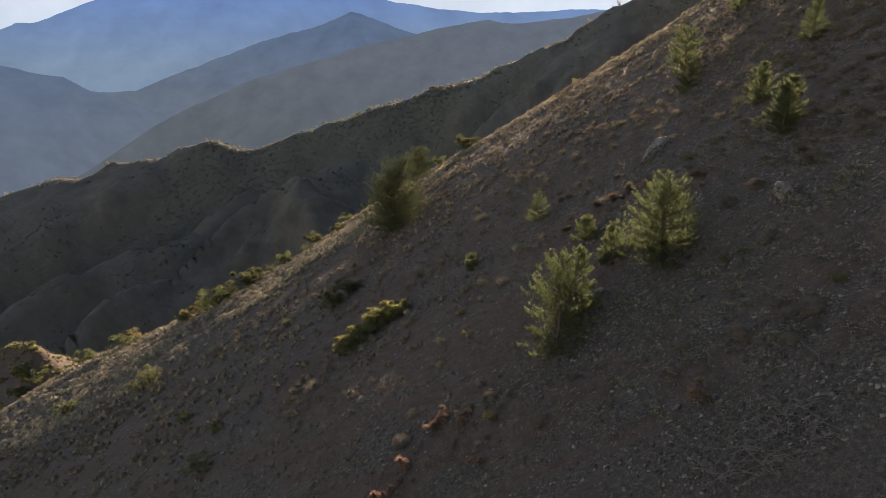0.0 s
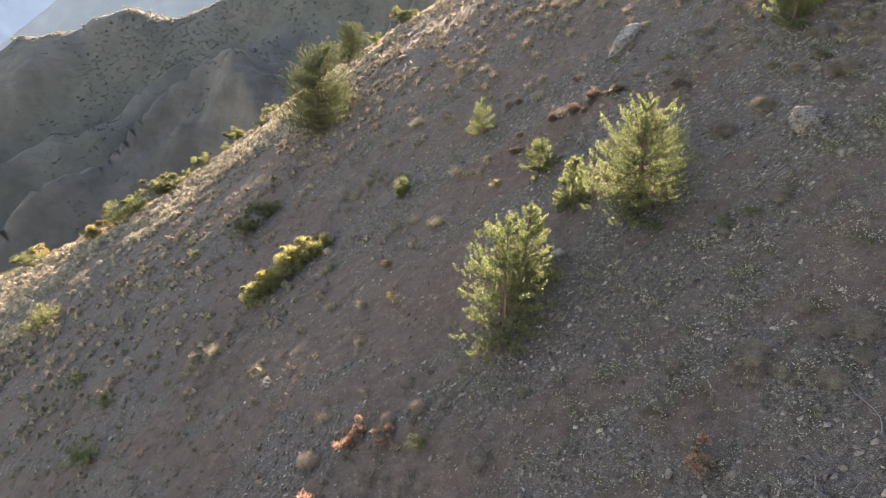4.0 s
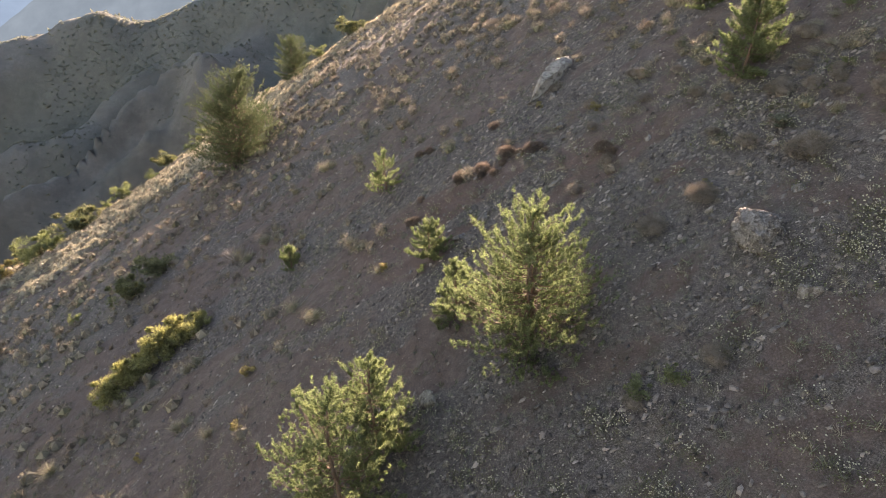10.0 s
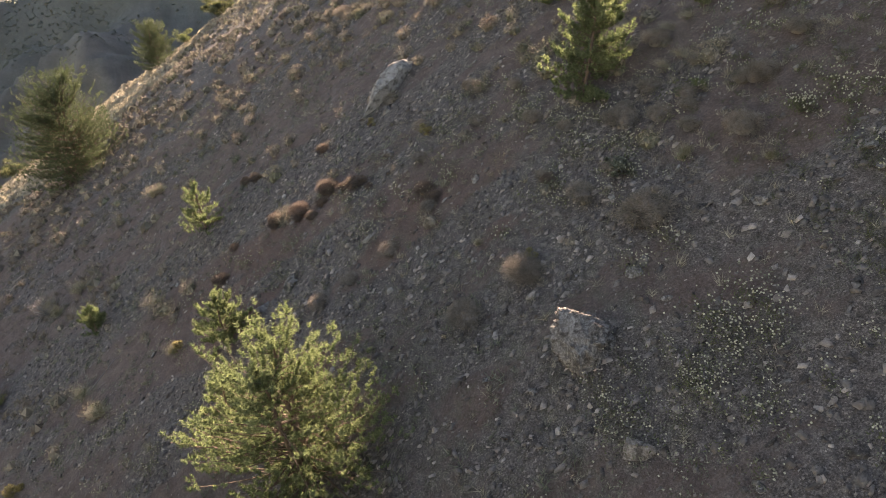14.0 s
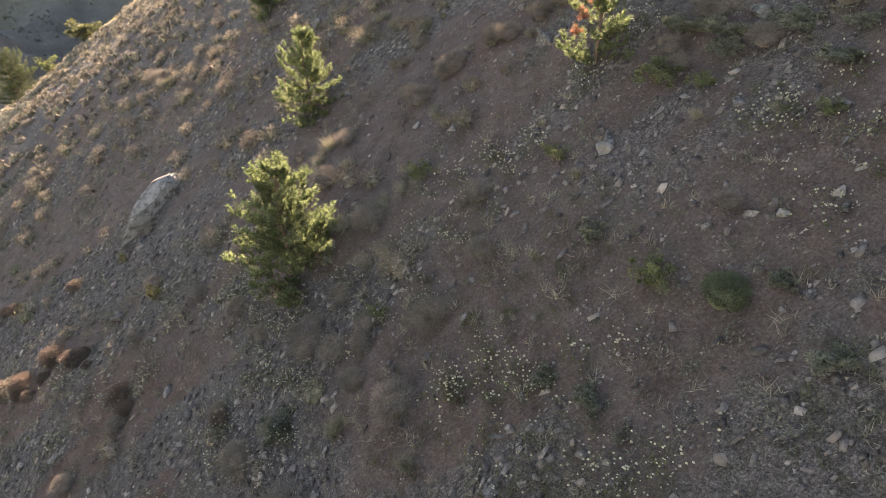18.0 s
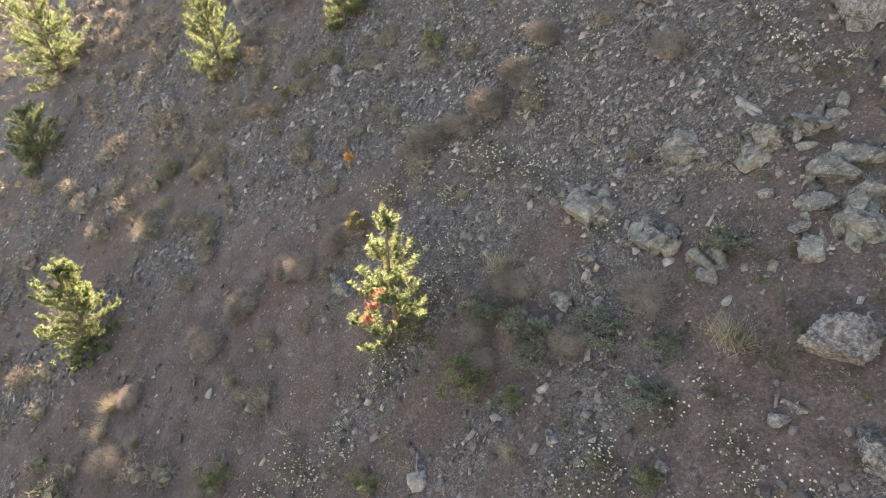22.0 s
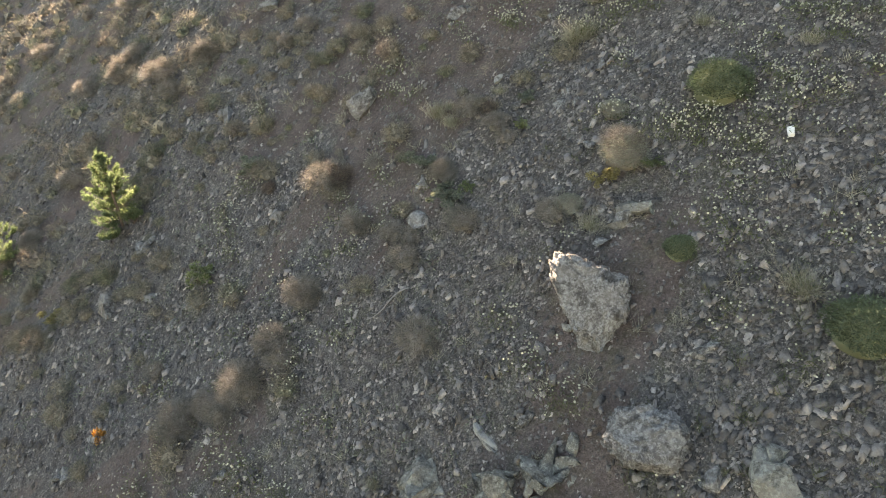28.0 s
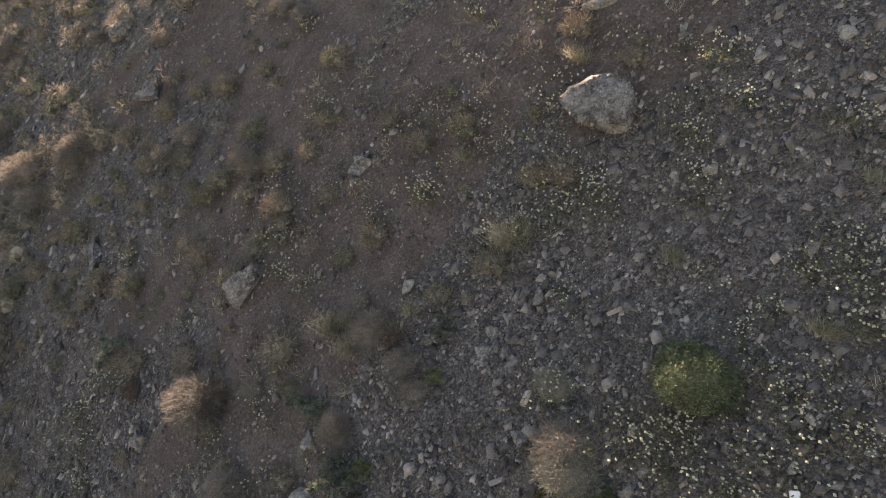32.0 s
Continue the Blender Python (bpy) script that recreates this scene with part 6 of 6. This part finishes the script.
leaves = [blades(np.abs(rng.normal(size=(42, 3))) * [0, 0, 0.05] + rng.normal(size=(42, 3)) * [0.11, 0.11, 0.0], rng.normal(size=(42, 3)) + [0, 0, 0.6], 0.055, 0.022) for k in range(8)]
heads = []
for k in range(8):
    p = rng.normal(size=(13, 3)) * [0.16, 0.16, 0.025] + [0, 0, 0.15]
    heads.append(seed_balls(p, 0.015))
x, y, r = spread(7500, -4, 42, 13, 44, flowery, 14)
stuff("herbs", blade_mesh("herbs", strewn((x, y), leaves, r, 0.6, 1.3), MAT["herb"]), "low green herbs among the stones", "herbs")
stuff("flowers", blade_mesh("flowers", strewn((x, y), heads, np.random.default_rng(15), 0.7, 1.25), MAT["flower_head"]), "cream-coloured seed heads of low herbs", "flowers")
x, y, r = spread(15000, 2, 42, 14, 56, lambda x, y: np.clip(0.25 + 2.2 * fbm(x, y, 3.2, 3, 104), 0.03, 1) * np.clip((33 - y) / 10, 0.45, 1), 16)
stuff("herbs", blade_mesh("herbs", strewn((x, y), leaves, r, 0.5, 1.2), MAT["sage"]), "grey-green low herbs on the lower slope", "herbs")

tufts = [tuft(34, 0.15, 0.16, 0.10, rng, 0.007) for k in range(8)]
x, y, r = spread(12000, 18, 42, 18, 34, lambda x, y: np.clip(0.25 + 2.2 * fbm(x, y, 3.0, 3, 106), 0.03, 1) * np.clip((31.5 - y) / 5, 0.08, 1), 17)
stuff("low_grass", blade_mesh("low_grass", strewn((x, y), tufts, r, 0.5, 1.3), MAT["herb"]), "short green grass on the lower slope", "grass")

# loose stones, herbs in flower and bushes that stand apart
r = np.random.default_rng(41)
stone_meshes = [rock_mesh("loose_stone", (1, r.uniform(0.6, 0.9), r.uniform(0.4, 0.6)), 400 + k, "pale_stone" if k % 6 == 5 else "boulder", 2, 9) for k in range(12)]
for k in range(300):
    x, y = r.uniform(2, 38), r.uniform(19, 48)
    ob = new("loose_stone", stone_meshes[k % 12])
    s = 0.09 + 0.19 * r.uniform(0, 1) ** 2
    ob.matrix_basis = lean_to_slope(x, y, r.uniform(0, 360), -s * 0.08) @ Matrix.Diagonal((s, s, s, 1))
    tagged(ob, "small pale loose stone" if k % 6 == 5 else "small grey loose stone lying on scree", "stone", "loose stones")
herb_meshes = []
for k in range(6):
    p = r.normal(size=(34, 3)) * [0.17, 0.17, 0.03] + [0, 0, 0.17]
    herb_meshes.append((blade_mesh("foliage", blades(r.normal(size=(170, 3)) * [0.15, 0.15, 0.03] + [0, 0, 0.05], r.normal(size=(170, 3)) + [0, 0, 0.5], 0.058, 0.014), MAT["herb"]),
                        blade_mesh("seed_head", seed_balls(p, 0.014, r), MAT["flower_head"])))
x, y, r = spread(2400, 6, 39, 15, 44, flowery, 43)
for k in range(min(150, len(x))):
    ob = thing("flowering_herb", x[k], y[k], "low green herb with cream seed heads", "herb", "flowering herbs", r.uniform(0, 360), 0.02, r.uniform(0.7, 1.4))
    part("foliage", herb_meshes[k % 6][0], ob)
    tagged(part("seed_head", herb_meshes[k % 6][1], ob, "cream-coloured dry seed heads"), kind="stuff")
for k in range(34):
    x = r.uniform(-52, 36)
    y = float(rim_y(x)) + r.uniform(-4, 5)
    s = r.uniform(0.6, 1.6)
    (leafy_bush, broom, leafy_bush, broom, leafy_bush)[k % 5](x, y, s, s * r.uniform(0.6, 0.9))
x, y, r = spread(1500, -98, -56, 86, 110, lambda x, y: x * 0 + 0.9, 27)
stuff("tussocks", blade_mesh("tussocks", strewn((x, y), mounds, r, 0.8, 2.2), MAT["broom"]), "green and straw-coloured growth on a sunlit knoll", "tussocks")
for k in range(16):
    s = r.uniform(1.0, 2.6)
    (leafy_bush, broom, juniper)[k % 3](r.uniform(-92, -60), r.uniform(88, 101), s, s * 0.8)

# ---- woods across the valley ----
def far_growth(n, size, seed, keep, tall, x0=-380, x1=300, y0=170, y1=520):
    x, y, r = spread(n, x0, x1, y0, y1, keep, seed)
    z = height(x, y)
    k = np.repeat(np.arange(len(x)), 8)
    s = size * r.uniform(0.5, 1.3, len(x))
    v = unit(r.normal(size=(len(k), 3)))
    v[:, 2] = np.abs(v[:, 2])
    base = np.stack([x, y, z], -1)[k] + v * s[k][:, None] * [0.5, 0.5, 0.5 * tall] * r.uniform(0.2, 1, (len(k), 1))
    return blades(base, v + [0, 0, 0.8 * tall], s[k] * 0.6, s[k] * 0.5)


stuff("far_bushes", blade_mesh("far_bushes", far_growth(60000, 1.2, 21, lambda x, y: np.clip(0.03 + 2.4 * (valley(x, y) - 0.17) + 1.5 * fbm(x, y, 24, 4, 110), 0.02, 0.8) * (y > 120), 0.7), MAT["far_haze_leaf"]),
      "bushes over the far side of the valley, colour paled for haze", "far bushes")


def on_crest(x, y):
    az = np.degrees(np.arctan2(x, y))
    far = far_reach(az)
    return (np.abs(np.hypot(x, y) - far + 4) < 9) * np.where((az > -8) & (az < 5), 0.45, 0.08)


stuff("far_pines", blade_mesh("far_pines", far_growth(26000, 2.0, 22, on_crest, 1.8, -380, 260, 300, 560), MAT["far_haze_leaf"]), "pines along the far ridge, colour paled for haze", "far pines")
